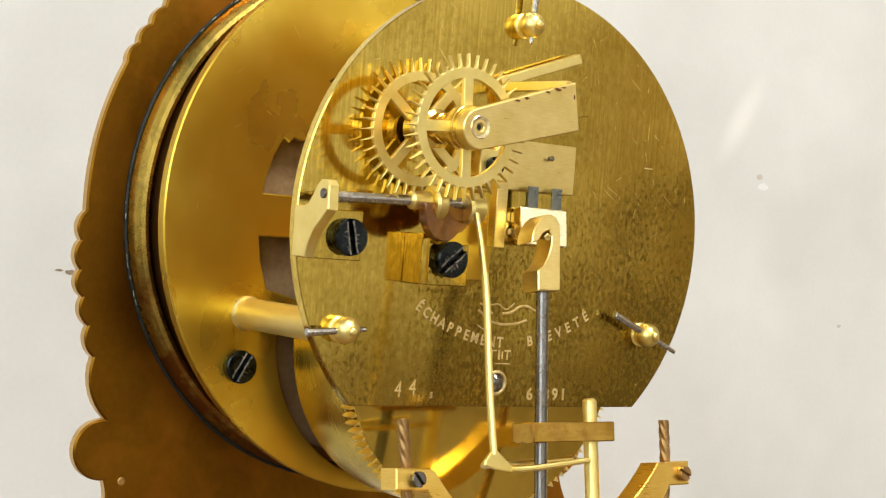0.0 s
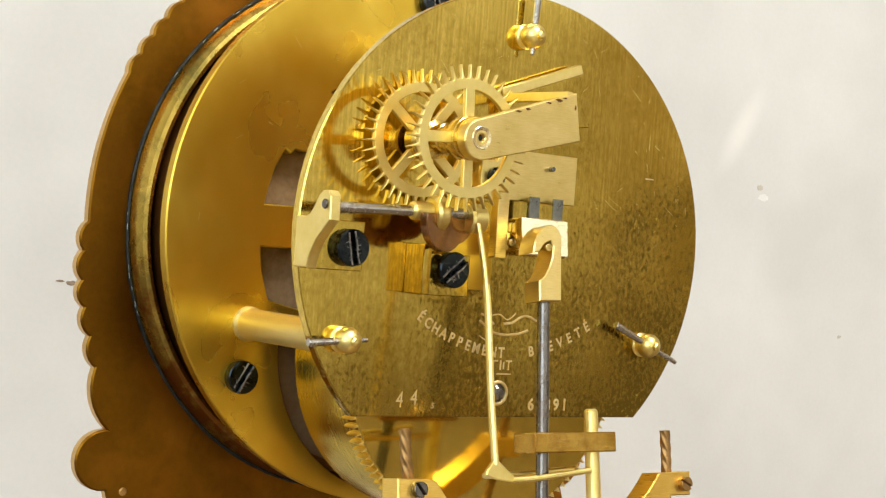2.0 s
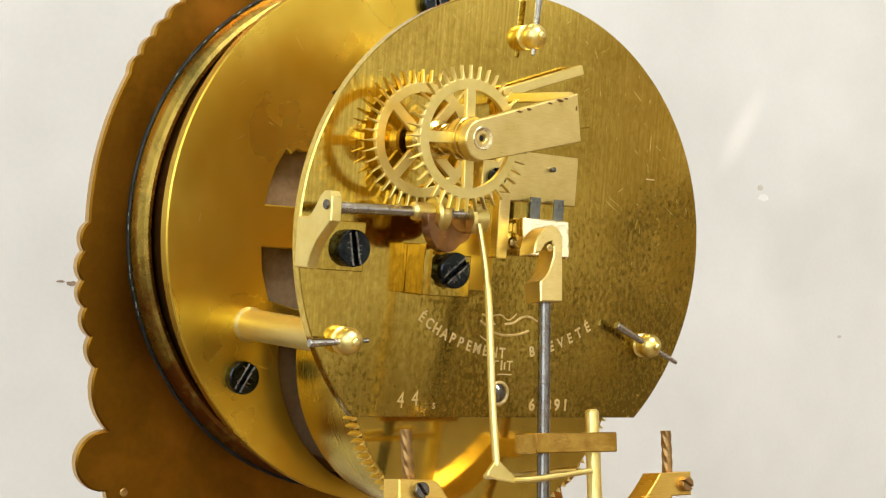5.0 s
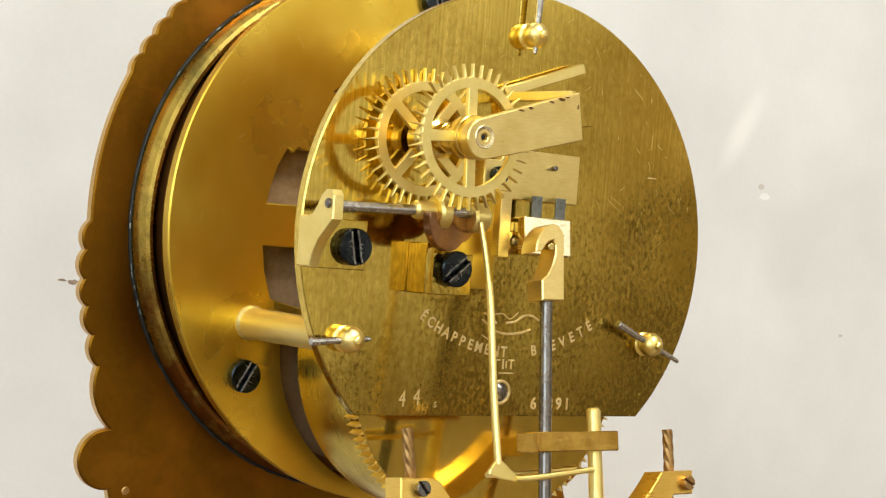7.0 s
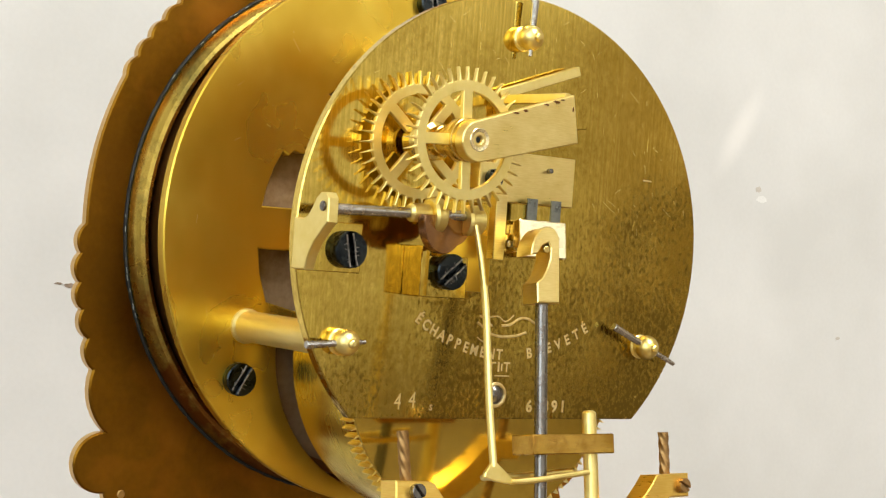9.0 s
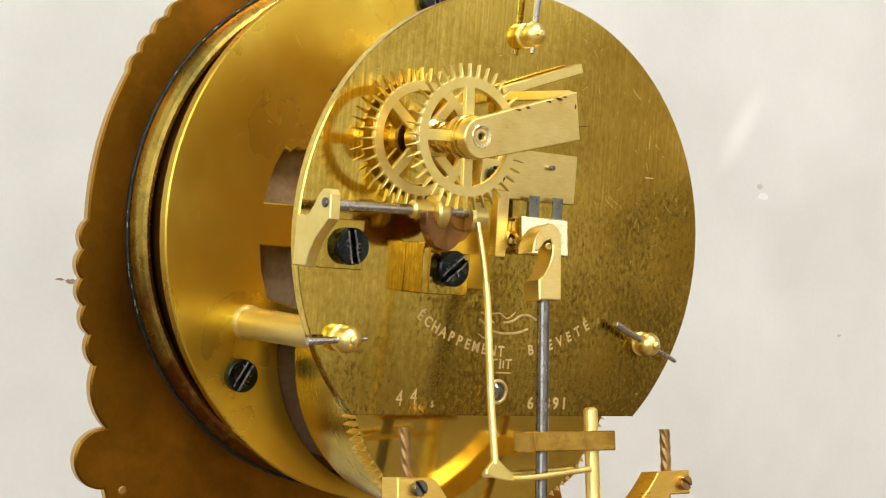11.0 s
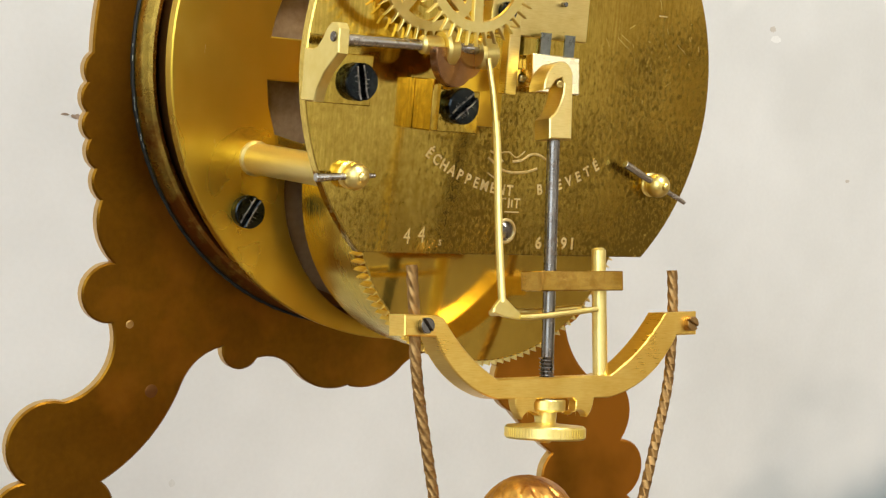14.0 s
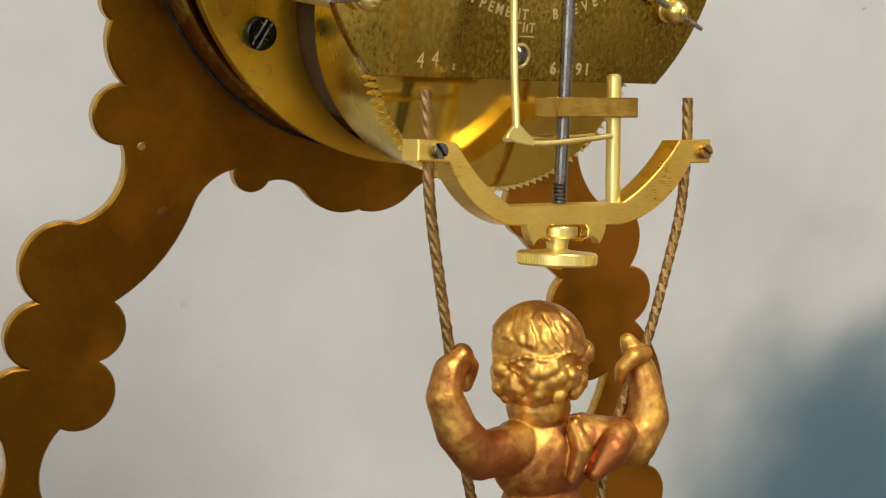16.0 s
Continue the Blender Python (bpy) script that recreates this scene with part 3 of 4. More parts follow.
crescent = [(1.0 + 19.9 * math.cos(a), -15.0 + 19.4 * math.sin(a)) for a in np.linspace(radians(178), radians(286), 34)] + \
           [(1.0 + 16.5 * math.cos(a), -15.0 + 16.2 * math.sin(a)) for a in np.linspace(radians(284), radians(181), 18)]
front = part("front_plate", slab(ring_points(35.5, 144), 22.6, 24.4, holes=[sector, lower, notch, crescent], bevel=0.18), brass_front, mov, "large satin golden brass front plate")
part("backing", lathe([(0, 25.4), (31.5, 25.4), (31.5, 26.2), (0, 26.2)], n=64), grey_metal, mov, "dull grey-brown metal seen through the plate's cut-outs")
for x, z, turn in ((-24.1, -19.1, -1.05), (0.4, 31.2, 1.3)):
    slotted_screw(mov, (x, 22.6, z), 2.05, 1.3, turn)

cut = 21.2
half = math.asin(cut / 30)
back_outline = [(30 * math.cos(a), 30 * math.sin(a)) for a in np.linspace(-half, math.pi + half, 130)]
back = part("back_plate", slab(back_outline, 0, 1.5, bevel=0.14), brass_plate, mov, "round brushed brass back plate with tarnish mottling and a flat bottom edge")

# pillars with ball ends and steel taper pins
PILLARS = ((-23.4, -12.5, 4), (21.5, -11.8, -23), (-0.6, 24.9, 88))
for x, z, ang in PILLARS:
    pil = part("pillar", lathe([(0, 22.6), (2.2, 22.6), (2.2, 22.2), (1.95, 21.8), (1.9, 2.4), (2.0, 1.9), (2.0, 1.5), (0, 1.5)], x, z, 40), brass_pillar, mov)
    part("ball_end", lathe([(0, 0.0), (1.5, 0.0), (1.55, -0.2), (1.35, -0.35)] +
                           [(1.55 * math.cos(a), -1.5 - 1.5 * math.sin(a)) for a in np.linspace(-0.8, 1.2, 16)] + [(0.55, -2.95), (0.48, -3.2), (0.3, -3.36), (0, -3.4)], x, z, 36),
         brass_wheel, pil, "turned brass ball end")
    d = Vector((math.cos(radians(ang)), 0, math.sin(radians(ang))))
    c = Vector((x, -1.6, z))
    a, b = (c - d * 5.2, c + d * 2.5) if ang > 0 and ang < 45 else ((c - d * 6.4, c + d * 5.2) if ang < 0 else (c + d * 4.6, c - d * 2.3))
    part("taper_pin", rod(a, b, 0.5, 16, 0.55), pin_steel, pil, "grey steel taper pin")

# barrel and great wheel between the plates
GX, GZ = 1.0, -15.0
barrel = part("barrel", lathe([(0, 6.3), (19.9, 6.3), (20.2, 6.75), (20.25, 7.0), (20.25, 17.6), (19.95, 18.0), (0, 18.0)], GX, GZ, 110), brass_barrel, mov, "satin brass mainspring barrel")
great = part("great_wheel", lathe([(2, 4.55), (19.9, 4.55), (20.1, 4.7), (20.15, 6.5), (2, 6.5), (2, 4.55)], GX, GZ, 140), brass_mirror, mov, "polished brass great wheel")
TEETH = 124
gear = []
for i in range(TEETH):
    a, s = 2 * math.pi * i / TEETH, 2 * math.pi / TEETH
    gear.append(slab([(GX + r * math.cos(a + da * s), GZ + r * math.sin(a + da * s)) for da, r in ((-0.14, 20.05), (-0.10, 20.4), (-0.05, 20.72), (0.05, 20.72), (0.10, 20.4), (0.14, 20.05))], 4.6, 6.9, bevel=0))
# teeth in a paler brass than the wheel, painting in light on their crests
part("gear_teeth", join(*gear), brass_wheel, great, "pale ring of pointed gear teeth")
part("barrel_arbor", lathe([(0, 1.5), (2.0, 1.5), (2.0, 4.8), (0, 4.8)], GX, GZ, 24), steel, barrel)


# ---- escapement on the back plate ----
AX, AZ = -15.3, 10.9


def escape_wheel(y, turn):
    n = 40
    line = []
    for i in range(n):
        a, s = 2 * math.pi * i / n + turn, 2 * math.pi / n
        for da, r in ((-0.22, 6.62), (-0.13, 6.88), (-0.015, 8.12), (0.03, 8.14), (0.10, 6.9), (0.20, 6.62)):
            line.append((AX + r * math.cos(a + da * s), AZ + r * math.sin(a + da * s)))
    holes = []
    for k in range(4):
        a0 = turn + math.pi / 2 * k
        g1, g0 = 0.62 / 5.45, 0.62 / 2.0
        holes.append([(AX + 5.45 * math.cos(a), AZ + 5.45 * math.sin(a)) for a in np.linspace(a0 + g1, a0 + math.pi / 2 - g1, 16)] +
                     [(AX + 2.0 * math.cos(a), AZ + 2.0 * math.sin(a)) for a in np.linspace(a0 + math.pi / 2 - g0, a0 + g0, 6)])
    return part("escape_wheel", slab(line, y - 0.32, y + 0.32, holes=holes, bevel=0.06), brass_wheel, mov, "pale brass escape wheel with long pointed teeth")


escape_wheel(-10.3, 1.62)
escape_wheel(-1.3, 2.45)
part("arbor", lathe([(0, 1.4), (0.9, 1.4), (0.9, -0.6), (2.1, -0.7), (2.3, -1.0), (2.3, -2.4), (2.0, -2.9), (1.6, -3.3), (2.2, -3.8), (2.2, -4.7), (1.75, -5.0), (1.75, -6.4),
                     (1.6, -6.5), (1.6, -6.9), (1.75, -7.0), (1.75, -8.6), (2.3, -8.9), (2.45, -9.3), (2.45, -10.9), (2.1, -11.1), (0.8, -11.2), (0.7, -12.6), (0, -12.6)], AX, AZ, 40),
     brass_bright, mov, "turned brass escape arbor with collars")

# folded bridge that carries the outer pivot
def bar(p, q, wide, high):
    return moved(box(-wide / 2, wide / 2, 0, (Vector(q) - Vector(p)).length, -high / 2, high / 2, 0.1), along(p, q))


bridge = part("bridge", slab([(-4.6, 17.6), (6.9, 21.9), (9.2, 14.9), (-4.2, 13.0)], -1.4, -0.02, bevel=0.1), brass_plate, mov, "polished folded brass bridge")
part("rib", bar((-4.9, -1.5, 17.5), (6.9, -1.5, 21.8), 1.2, 1.2), brass_wheel, bridge, "bright pale edge of the folded bridge")
part("leg", bar((-4.4, -1.2, 17.0), (-2.9, -12.3, 16.9), 0.9, 1.1), brass_wheel, bridge, "narrow pale brass leg out to the arm")
tip = [(AX + 2.25 * math.cos(a), AZ - 0.2 + 2.25 * math.sin(a)) for a in np.linspace(radians(104), radians(284), 18)]
arm = part("arm", slab(tip + [(-9.0, 9.95), (-1.5, 11.9), (-2.5, 17.3)], -13.0, -11.4, holes=[ring_points(0.42, 14, AX, AZ)], bevel=0.12), brass_cut, bridge, "flat tapering brass arm with a rounded end")
for x, z, rx, rz, seed in ((-10.6, 14.35, 0.5, 0.12, 1), (-9.3, 14.75, 0.35, 0.16, 2), (-6.4, 15.75, 0.4, 0.13, 3), (-5.0, 16.2, 0.6, 0.16, 4), (-4.2, 16.5, 0.3, 0.1, 5), (-2.6, 15.6, 0.12, 0.3, 6)):
    rnd = random.Random(seed)
    ring = [(x + rx * rnd.uniform(0.6, 1.2) * math.cos(a), z + rz * rnd.uniform(0.6, 1.2) * math.sin(a)) for a in np.linspace(0, 2 * math.pi, 11)[:-1]]
    part("nick", slab(ring, -13.03, -12.98, bevel=0), inner_brown, arm)
part("boss", lathe([(0.4, -11.5), (2.35, -11.5), (2.35, -10.95), (0.4, -10.95)], AX, AZ, 36), brass_bright, bridge)
part("oil_sink", lathe([(0.42, -12.2), (0.5, -12.9), (1.0, -13.04), (1.22, -13.08), (1.3, -13.02), (1.3, -12.98)], AX, AZ, 30), brass_pale, arm, "polished oil sink round the pivot hole")
part("pivot", rod((AX, -11.0, AZ), (AX, -12.7, AZ), 0.36, 14), blued, mov, "dark steel pivot")

foot = part("bridge_foot", box(-5.4, 7.6, -1.55, -0.02, 5.0, 11.0, 0.12), brass_cut, mov, "rectangular filed brass foot")
part("steady_pin", rod((3.5, -1.4, 9.2), (3.3, -2.4, 9.2), 0.3, 12), steel, foot)
slotted_screw(mov, (-5.9, -3.0, 7.5), 1.1, 0.8, 0.95)
part("screw_bracket", join(slab([(-7.8, 5.8), (-3.6, 5.8), (-3.6, 9.4), (-4.6, 10.6), (-5.6, 9.4), (-7.8, 9.4)], -3.0, -2.2, holes=[[(-4.9, 9.2), (-4.3, 9.2), (-4.6, 9.8)]], bevel=0.1), box(-7.6, -5.6, -2.25, -0.02, 6.2, 9.2, 0.1)), brass_wheel, mov, "small pale brass bracket under the arm")
part("stop_bar", box(-6.2, -4.6, -4.6, -3.2, -2.0, 5.6, 0.12), brass_cut, mov, "small upright brass bar")
part("pad", box(-11.0, -4.0, -1.2, -0.02, -6.0, 4.6, 0.12), brass_front, mov, "flat golden brass pad")
part("eyelet", lathe([(0.5, -0.9), (0.7, -1.3), (1.15, -1.25), (1.3, -0.7), (1.3, 0)], -1.4, 0.0, 26), brass_bright, mov)
part("eyelet_pin", lathe([(0, -1.6), (0.45, -1.4), (0.5, -0.5), (0.5, 0)], -1.4, 0.0, 16), brass_pale, mov)

# left cock with its screw, and the pallet arbor
cock = part("side_cock", box(-29.1, -22.2, -1.4, -0.02, -4.7, 0.9, 0.12), brass_plate, mov, "polished brass side cock held by a screw")
wing = [(-0.02, -4.6), (-0.02, 1.1), (-1.8, 1.0), (-2.8, 1.3), (-3.8, 2.3), (-4.6, 3.4), (-5.4, 3.9), (-6.6, 3.9), (-7.2, 3.3), (-7.3, 0.7), (-6.2, -0.2), (-4.6, -1.5), (-3.4, -3.2), (-2.9, -4.6)]
blade = moved(slab(wing, 29.0, 30.3, bevel=0.12), Matrix.Rotation(radians(90), 4, "Z") @ Matrix.Diagonal((1, 1, 1, 1)))
part("wing", blade, brass_wheel, cock, "curved upright brass wing that holds the arbor")
part("wing_pivot", rod((-30.5, -6.2, 2.4), (-30.2, -6.2, 2.4), 0.55, 18, bevel=0.05), steel, cock)
slotted_screw(mov, (-24.2, -1.4, -2.1), 2.1, 1.25, 1.35)
part("pallet_arbor", rod((-29.2, -6.2, 2.2), (-10.2, -6.2, 2.75), 0.6, 20), pin_steel, mov, "polished grey steel arbor")
for p, q, r in (((-19.4, -6.2, 2.55), (-16.6, -6.2, 2.65), 1.05), ((-16.7, -6.2, 2.4), (-15.1, -6.2, 2.5), 2.05), ((-11.8, -6.2, 2.2), (-9.6, -6.2, 2.3), 1.75)):
    part("collet", rod(p, q, r, 30, bevel=0.3), brass_wheel, mov)
dpts = [(3.7 * math.cos(a), 3.7 * math.sin(a)) for a in np.linspace(radians(172), radians(372), 28)]
part("pallet", moved(slab(dpts, -0.55, 0.55, bevel=0.1), Matrix.Translation((-15.0, -6.4, 1.9)) @ Matrix.Rotation(radians(18), 4, "Z")), pallet_steel, mov, "brown tempered steel half-round pallet")
part("pallet", moved(slab([(x * 0.8, z * 0.8) for x, z in dpts], -0.4, 0.4, bevel=0.1), Matrix.Translation((-12.6, -5.4, 2.2)) @ Matrix.Rotation(radians(18), 4, "Z")), pallet_steel, mov)

# middle cock
part("middle_cock", join(box(-14.6, -7.8, -2.0, -0.02, -6.9, -2.0, 0.12), box(-15.6, -14.5, -3.8, -0.02, -6.8, -1.0, 0.12)), brass_plate, mov, "small brass cock held by a screw")
slotted_screw(mov, (-10.8, -2.0, -3.8), 2.1, 1.4, -0.72)

# suspension block on the plate
# the block is tilted to mirror the added small window's lamp
susp = part("suspension_block", join(moved(box(-3.5, 3.5, -0.7, 0.7, -2.25, 2.25, 0.15), Matrix.Translation((2.1, -2.6, 0.75)) @ Matrix.Rotation(radians(-1), 4, "Z") @ Matrix.Rotation(radians(-8), 4, "X")), box(-0.6, 4.8, -2.2, -0.02, -1.0, 2.4, 0.1)), brass_pale, mov, "bright pale brass suspension block")
for x in (-0.2, 3.4):
    part("suspension_spring", box(x, x + 1.5, -2.75, -2.45, 2.6, 5.6, 0.04), spring_steel, susp, "thin blued steel suspension spring")
part("hook_pin", rod((-0.9, -2.6, 0.2), (-2.2, -9.6, -0.4), 0.42, 16), brass_cut, susp)
part("rivet", lathe([(0, -0.45), (0.6, -0.4), (1.0, -0.15), (1.15, 0.0)], -0.85, -18.3, 28), steel, mov, "polished steel rivet")
part("rivet_ring", lathe([(1.15, 0.0), (1.25, -0.14), (1.45, -0.1), (1.55, 0.0)], -0.85, -18.3, 28), stamp_bright, mov)


# stamped writing on the back plate
def stamped(text, x, z, size, turn=0.0, squash=1.0, bold=0.03):
    data = bpy.data.curves.new("stamp", "FONT")
    data.body, data.size, data.align_x, data.extrude, data.offset = text, size, "CENTER", 0.02, bold * size
    data.resolution_u = 3
    ob = bpy.data.objects.new("stamp", data)
    scene.collection.objects.link(ob)
    dg = bpy.context.evaluated_depsgraph_get()
    dg.update()
    me = bpy.data.meshes.new_from_object(ob.evaluated_get(dg))
    bpy.data.objects.remove(ob)
    bm = bmesh.new()
    bm.from_mesh(me)
    bpy.data.meshes.remove(me)
    return moved(bm, Matrix.Translation((x, -0.03, z)) @ Matrix.Rotation(turn, 4, "Y") @ Matrix.Rotation(radians(90), 4, "X") @ Matrix.Diagonal((squash, 1, 1, 1)))


def arc_word(word, a0, a1, r, cz, size):
    got = []
    for i, ch in enumerate(word):
        a = a0 + (a1 - a0) * i / (len(word) - 1)
        got.append(stamped(ch, r * math.sin(a), cz - r * math.cos(a), size, -a, 0.85))
    return join(*got)


part("stamped_word", arc_word("ÉCHAPPEMENT", -0.60, -0.035, 23.2, 9.2, 1.75), stamp_bright, back, "stamped bright lettering in an arc")
part("stamped_word", arc_word("BREVETÉ", 0.165, 0.57, 23.2, 9.2, 1.75), stamp_bright, back, "stamped bright lettering in an arc")
part("stamped_number", join(stamped("4", -15.0, -20.1, 2.7, 0.06, 0.75, 0.0), stamped("4", -13.0, -19.9, 2.7, 0.06, 0.75, 0.0)), stamp_bright, back)
part("stamped_number", stamped("s", -10.3, -20.2, 1.5, 0.1, 0.9, 0.0), stamp_bright, back)
part("stamped_number", join(*[stamped(c, 4.3 + 1.32 * i, -20.3, 2.0, 0, 0.95) for i, c in enumerate("66391")]), stamp_bright, back)
part("stamped_mark", join(box(-2.0, -1.75, -0.05, 0.02, -15.5, -14.3, 0), box(-1.7, -1.2, -0.05, 0.02, -14.5, -14.3, 0), box(-0.9, -0.65, -0.05, 0.02, -15.5, -14.3, 0),
                          box(-0.4, -0.2, -0.05, 0.02, -15.4, -14.5, 0), box(0.0, 0.9, -0.05, 0.02, -14.5, -14.3, 0), box(0.35, 0.55, -0.05, 0.02, -15.5, -14.5, 0),
                          box(-1.3, 0.9, -0.05, 0.02, -16.05, -15.9, 0)), stamp_bright, back)
part("stamped_mark", join(tube([(-4.4, 0, -9.6), (-3.4, 0, -10.2), (-2.4, 0, -10.9), (-1.0, 0, -11.2), (0.4, 0, -11.2), (1.8, 0, -11.0), (3.0, 0, -10.6)], 0.16, 6, steps=4),
                          tube([(-4.2, 0, -8.8), (-3.2, 0, -9.2), (-2.2, 0, -10.0)], 0.14, 6, steps=4),
                          tube([(-0.8, 0, -9.9), (0.6, 0, -9.7), (1.8, 0, -9.0), (3.0, 0, -8.9), (4.2, 0, -9.4)], 0.16, 6, steps=4),
                          tube([(-2.8, 0, -9.0), (-1.4, 0, -8.8), (-0.2, 0, -9.4), (1.0, 0, -8.6)], 0.09, 6, steps=4),
                          tube([(-4.3, 0, -11.4), (-3.6, 0, -11.8), (-2.6, 0, -12.2)], 0.09, 6, steps=4)), stamp_bright, back, "worn stamped emblem")
part("scratch", box(20.2, 21.6, -0.02, 0.02, 9.45, 9.6, 0), stamp_bright, back)


def scratches(seed, count, spread, y, parent, keep):
    rnd = random.Random(seed)
    got = []
    while len(got) < count:
        a, r = rnd.uniform(0, 2 * math.pi), spread * math.sqrt(rnd.random())
        x, z = r * math.cos(a), r * math.sin(a)
        if not keep(x, z):
            continue
        ln, w = rnd.choice((0.15, 0.25, 0.35, 0.5, 0.9)), rnd.uniform(0.012, 0.024)
        got.append(moved(box(-ln, ln, -0.012, 0.01, -w, w, 0), Matrix.Translation((x, y, z)) @ Matrix.Rotation(rnd.choice((0.6, 0.75, -0.5, 1.3, 1.5)) + rnd.uniform(-0.2, 0.2), 4, "Y")))
    return part("surface_wear", join(*got), brass_wheel, parent, "fine bright scratches in the brass")


scratches(3, 70, 28.8, 0.0, back, lambda x, z: (math.hypot(x, z) > 24 and z > 8) or z > 19 or (x > 12 and z > -4))
scratches(8, 11, 33.5, 22.6, front, lambda x, z: x < -14 and math.hypot(x, z) > 25)

# ---- the swinging pendulum, which hangs a little away from the plate ----
SWING = Matrix.Translation((0, -0.0078, 0)) @ Matrix.Rotation(radians(-9.1), 4, "X") @ Matrix.Translation((-0.0013, 0, 0)) @ Matrix.Rotation(radians(0.7), 4, "Y") @ Matrix.Translation((0.0013, 0, 0))
pend = thing("pendulum", "brass pendulum with steel rod, forked carrier and twisted wire cords", "pendulum")
pend.matrix_world = SWING
hook = arc((-4.3, -1.4), (-2.4, 1.9), 0.5, 6) + arc((-2.4, 1.9), (-0.1, 0.4), 0.8, 7) + [(-0.1, 0.4), (-0.3, -6.8), (-3.5, -6.9), (-3.5, -4.6), (-2.7, -4.0), (-2.0, -2.9), (-1.5, -1.6), (-1.4, -0.4), (-1.7, 0.2), (-2.6, -0.2), (-3.4, -1.2)]
part("hook", slab(hook, -1.5, 1.5, bevel=0.14), brass_cut, pend, "pale brass hook that hangs on the suspension")
part("pendulum_rod", rod((-1.75, 0, -5.5), (-2.7, 0, -37.5), 0.74, 24), steel, pend, "grey steel pendulum rod with brown stains")
part("thread", join(*(moved(lathe([(0.72, -0.16), (0.9, 0), (0.72, 0.16)], n=22), Matrix.Translation((-2.6 - 0.012 * i, 0, -33.9 + 0.42 * i)) @ Matrix.Rotation(radians(90), 4, "X")) for i in range(6))), steel, pend)
part("crossbar", moved(box(-6.0, 6.0, -2.0, 2.0, -1.15, 1.15, 0.14), Matrix.Translation((1.1, 0, -22.95)) @ Matrix.Rotation(radians(-1.0), 4, "Y")), brass_bar, pend, "brass crossbar block")
part("post", rod((5.3, 0, -34.2), (5.0, 0, -19.0), 0.88, 22, 0.95, 0.3), brass_wheel, pend, "upright brass post")
fork_top = [(-23.0, -26.9), (-18.6, -27.0)] + arc((-17.9, -27.3), (-10.7, -34.0), -0.6, 8) + [(-10.7, -34.0), (5.6, -33.8)] + arc((5.7, -33.7), (14.1, -26.5), -0.6, 8) + [(14.1, -26.5)]
fork_low = [(19.1, -26.3), (19.1, -29.1), (15.9, -29.2)] + arc((15.9, -29.3), (5.2, -36.4), 1.4, 9) + [(5.2, -36.4), (-10.7, -36.2)] + arc((-10.8, -36.2), (-19.0, -29.3), 1.3, 9) + [(-19.0, -29.3), (-23.0, -29.2)]
fork = part("fork", slab(fork_top + fork_low, -1.6, 1.6, bevel=0.14), brass_fork, pend, "filed brass forked carrier")
for s in (-1, 1):
    mid = -2.6
    lug = arc((mid + s * 5.7, -36.1), (mid + s * 4.7, -38.5), s * 0.25, 5) + arc((mid + s * 4.7, -38.5), (mid + s * 2.2, -38.2), s * -0.75, 7) + [(mid + s * 2.2, -38.2), (mid + s * 2.4, -37.85), (mid + s * 3.0, -37.7), (mid + s * 3.05, -36.75), (mid + s * 2.4, -36.1)]
    part("lug", slab(lug if s < 0 else lug[::-1], -1.58, -0.2, bevel=0.1), brass_fork, fork)
for x, z, turn in ((-20.5, -28.1, 0.9), (17.9, -27.8, 0.5)):
    slotted_screw(pend, (x, -1.6, z), 0.86, 0.8, turn, name="clamp_screw", head=steel if x < 0 else cord_brass, worn=False)
UP = Matrix.Rotation(radians(90), 4, "X")
NUT = Matrix.Translation((-2.75, 0, -36.85)) @ Matrix.Rotation(radians(1.5), 4, "Y")
nut = part("rating_nut", moved(lathe([(0, 0.4), (2.15, 0.4), (2.25, 0.25), (2.25, -0.75), (2.1, -0.95), (1.3, -1.0), (1.2, -2.2), (1.8, -2.35), (4.4, -2.55), (4.55, -2.75), (4.55, -3.85), (4.4, -4.05), (0.9, -4.15), (0.6, -4.5), (0, -4.5)], n=72),
                               NUT @ UP), brass_wheel, pend, "round knurled brass rating nut")
knurl = []
for i in range(72):
    knurl.append(moved(box(-0.09, 0.09, 4.49, 4.62, -0.52, 0.52, 0), Matrix.Rotation(2 * math.pi * i / 72, 4, "Z")))
part("knurling", moved(join(*knurl), NUT @ Matrix.Translation((0, 0, -3.3))), brass_wheel, nut)
cords = (((-21.1, 0, -21.6), (-20.9, 0, -25.0), (-20.6, 0, -28.0), (-20.6, 0, -31.0), (-20.0, 0, -36.0), (-18.9, 0, -42.0), (-17.4, 0, -50.0), (-15.6, 0.8, -58.0), (-13.6, 1.4, -65.0), (-11.5, 1.6, -72.0)),
         ((16.6, 0, -21.4), (16.7, 0, -25.0), (16.6, 0, -28.5), (15.9, 0, -35.0), (13.9, 0, -42.0), (11.3, 0, -50.0), (8.6, 0.8, -57.0), (6.8, 1.4, -64.0), (5.4, 1.6, -72.0)))
for pts in cords:
    part("cord", tube(pts, 0.66, 30, lobes=5, twist=0.8, depth=0.17, steps=9), cord_brass, pend, "tarnished twisted brass wire cord")

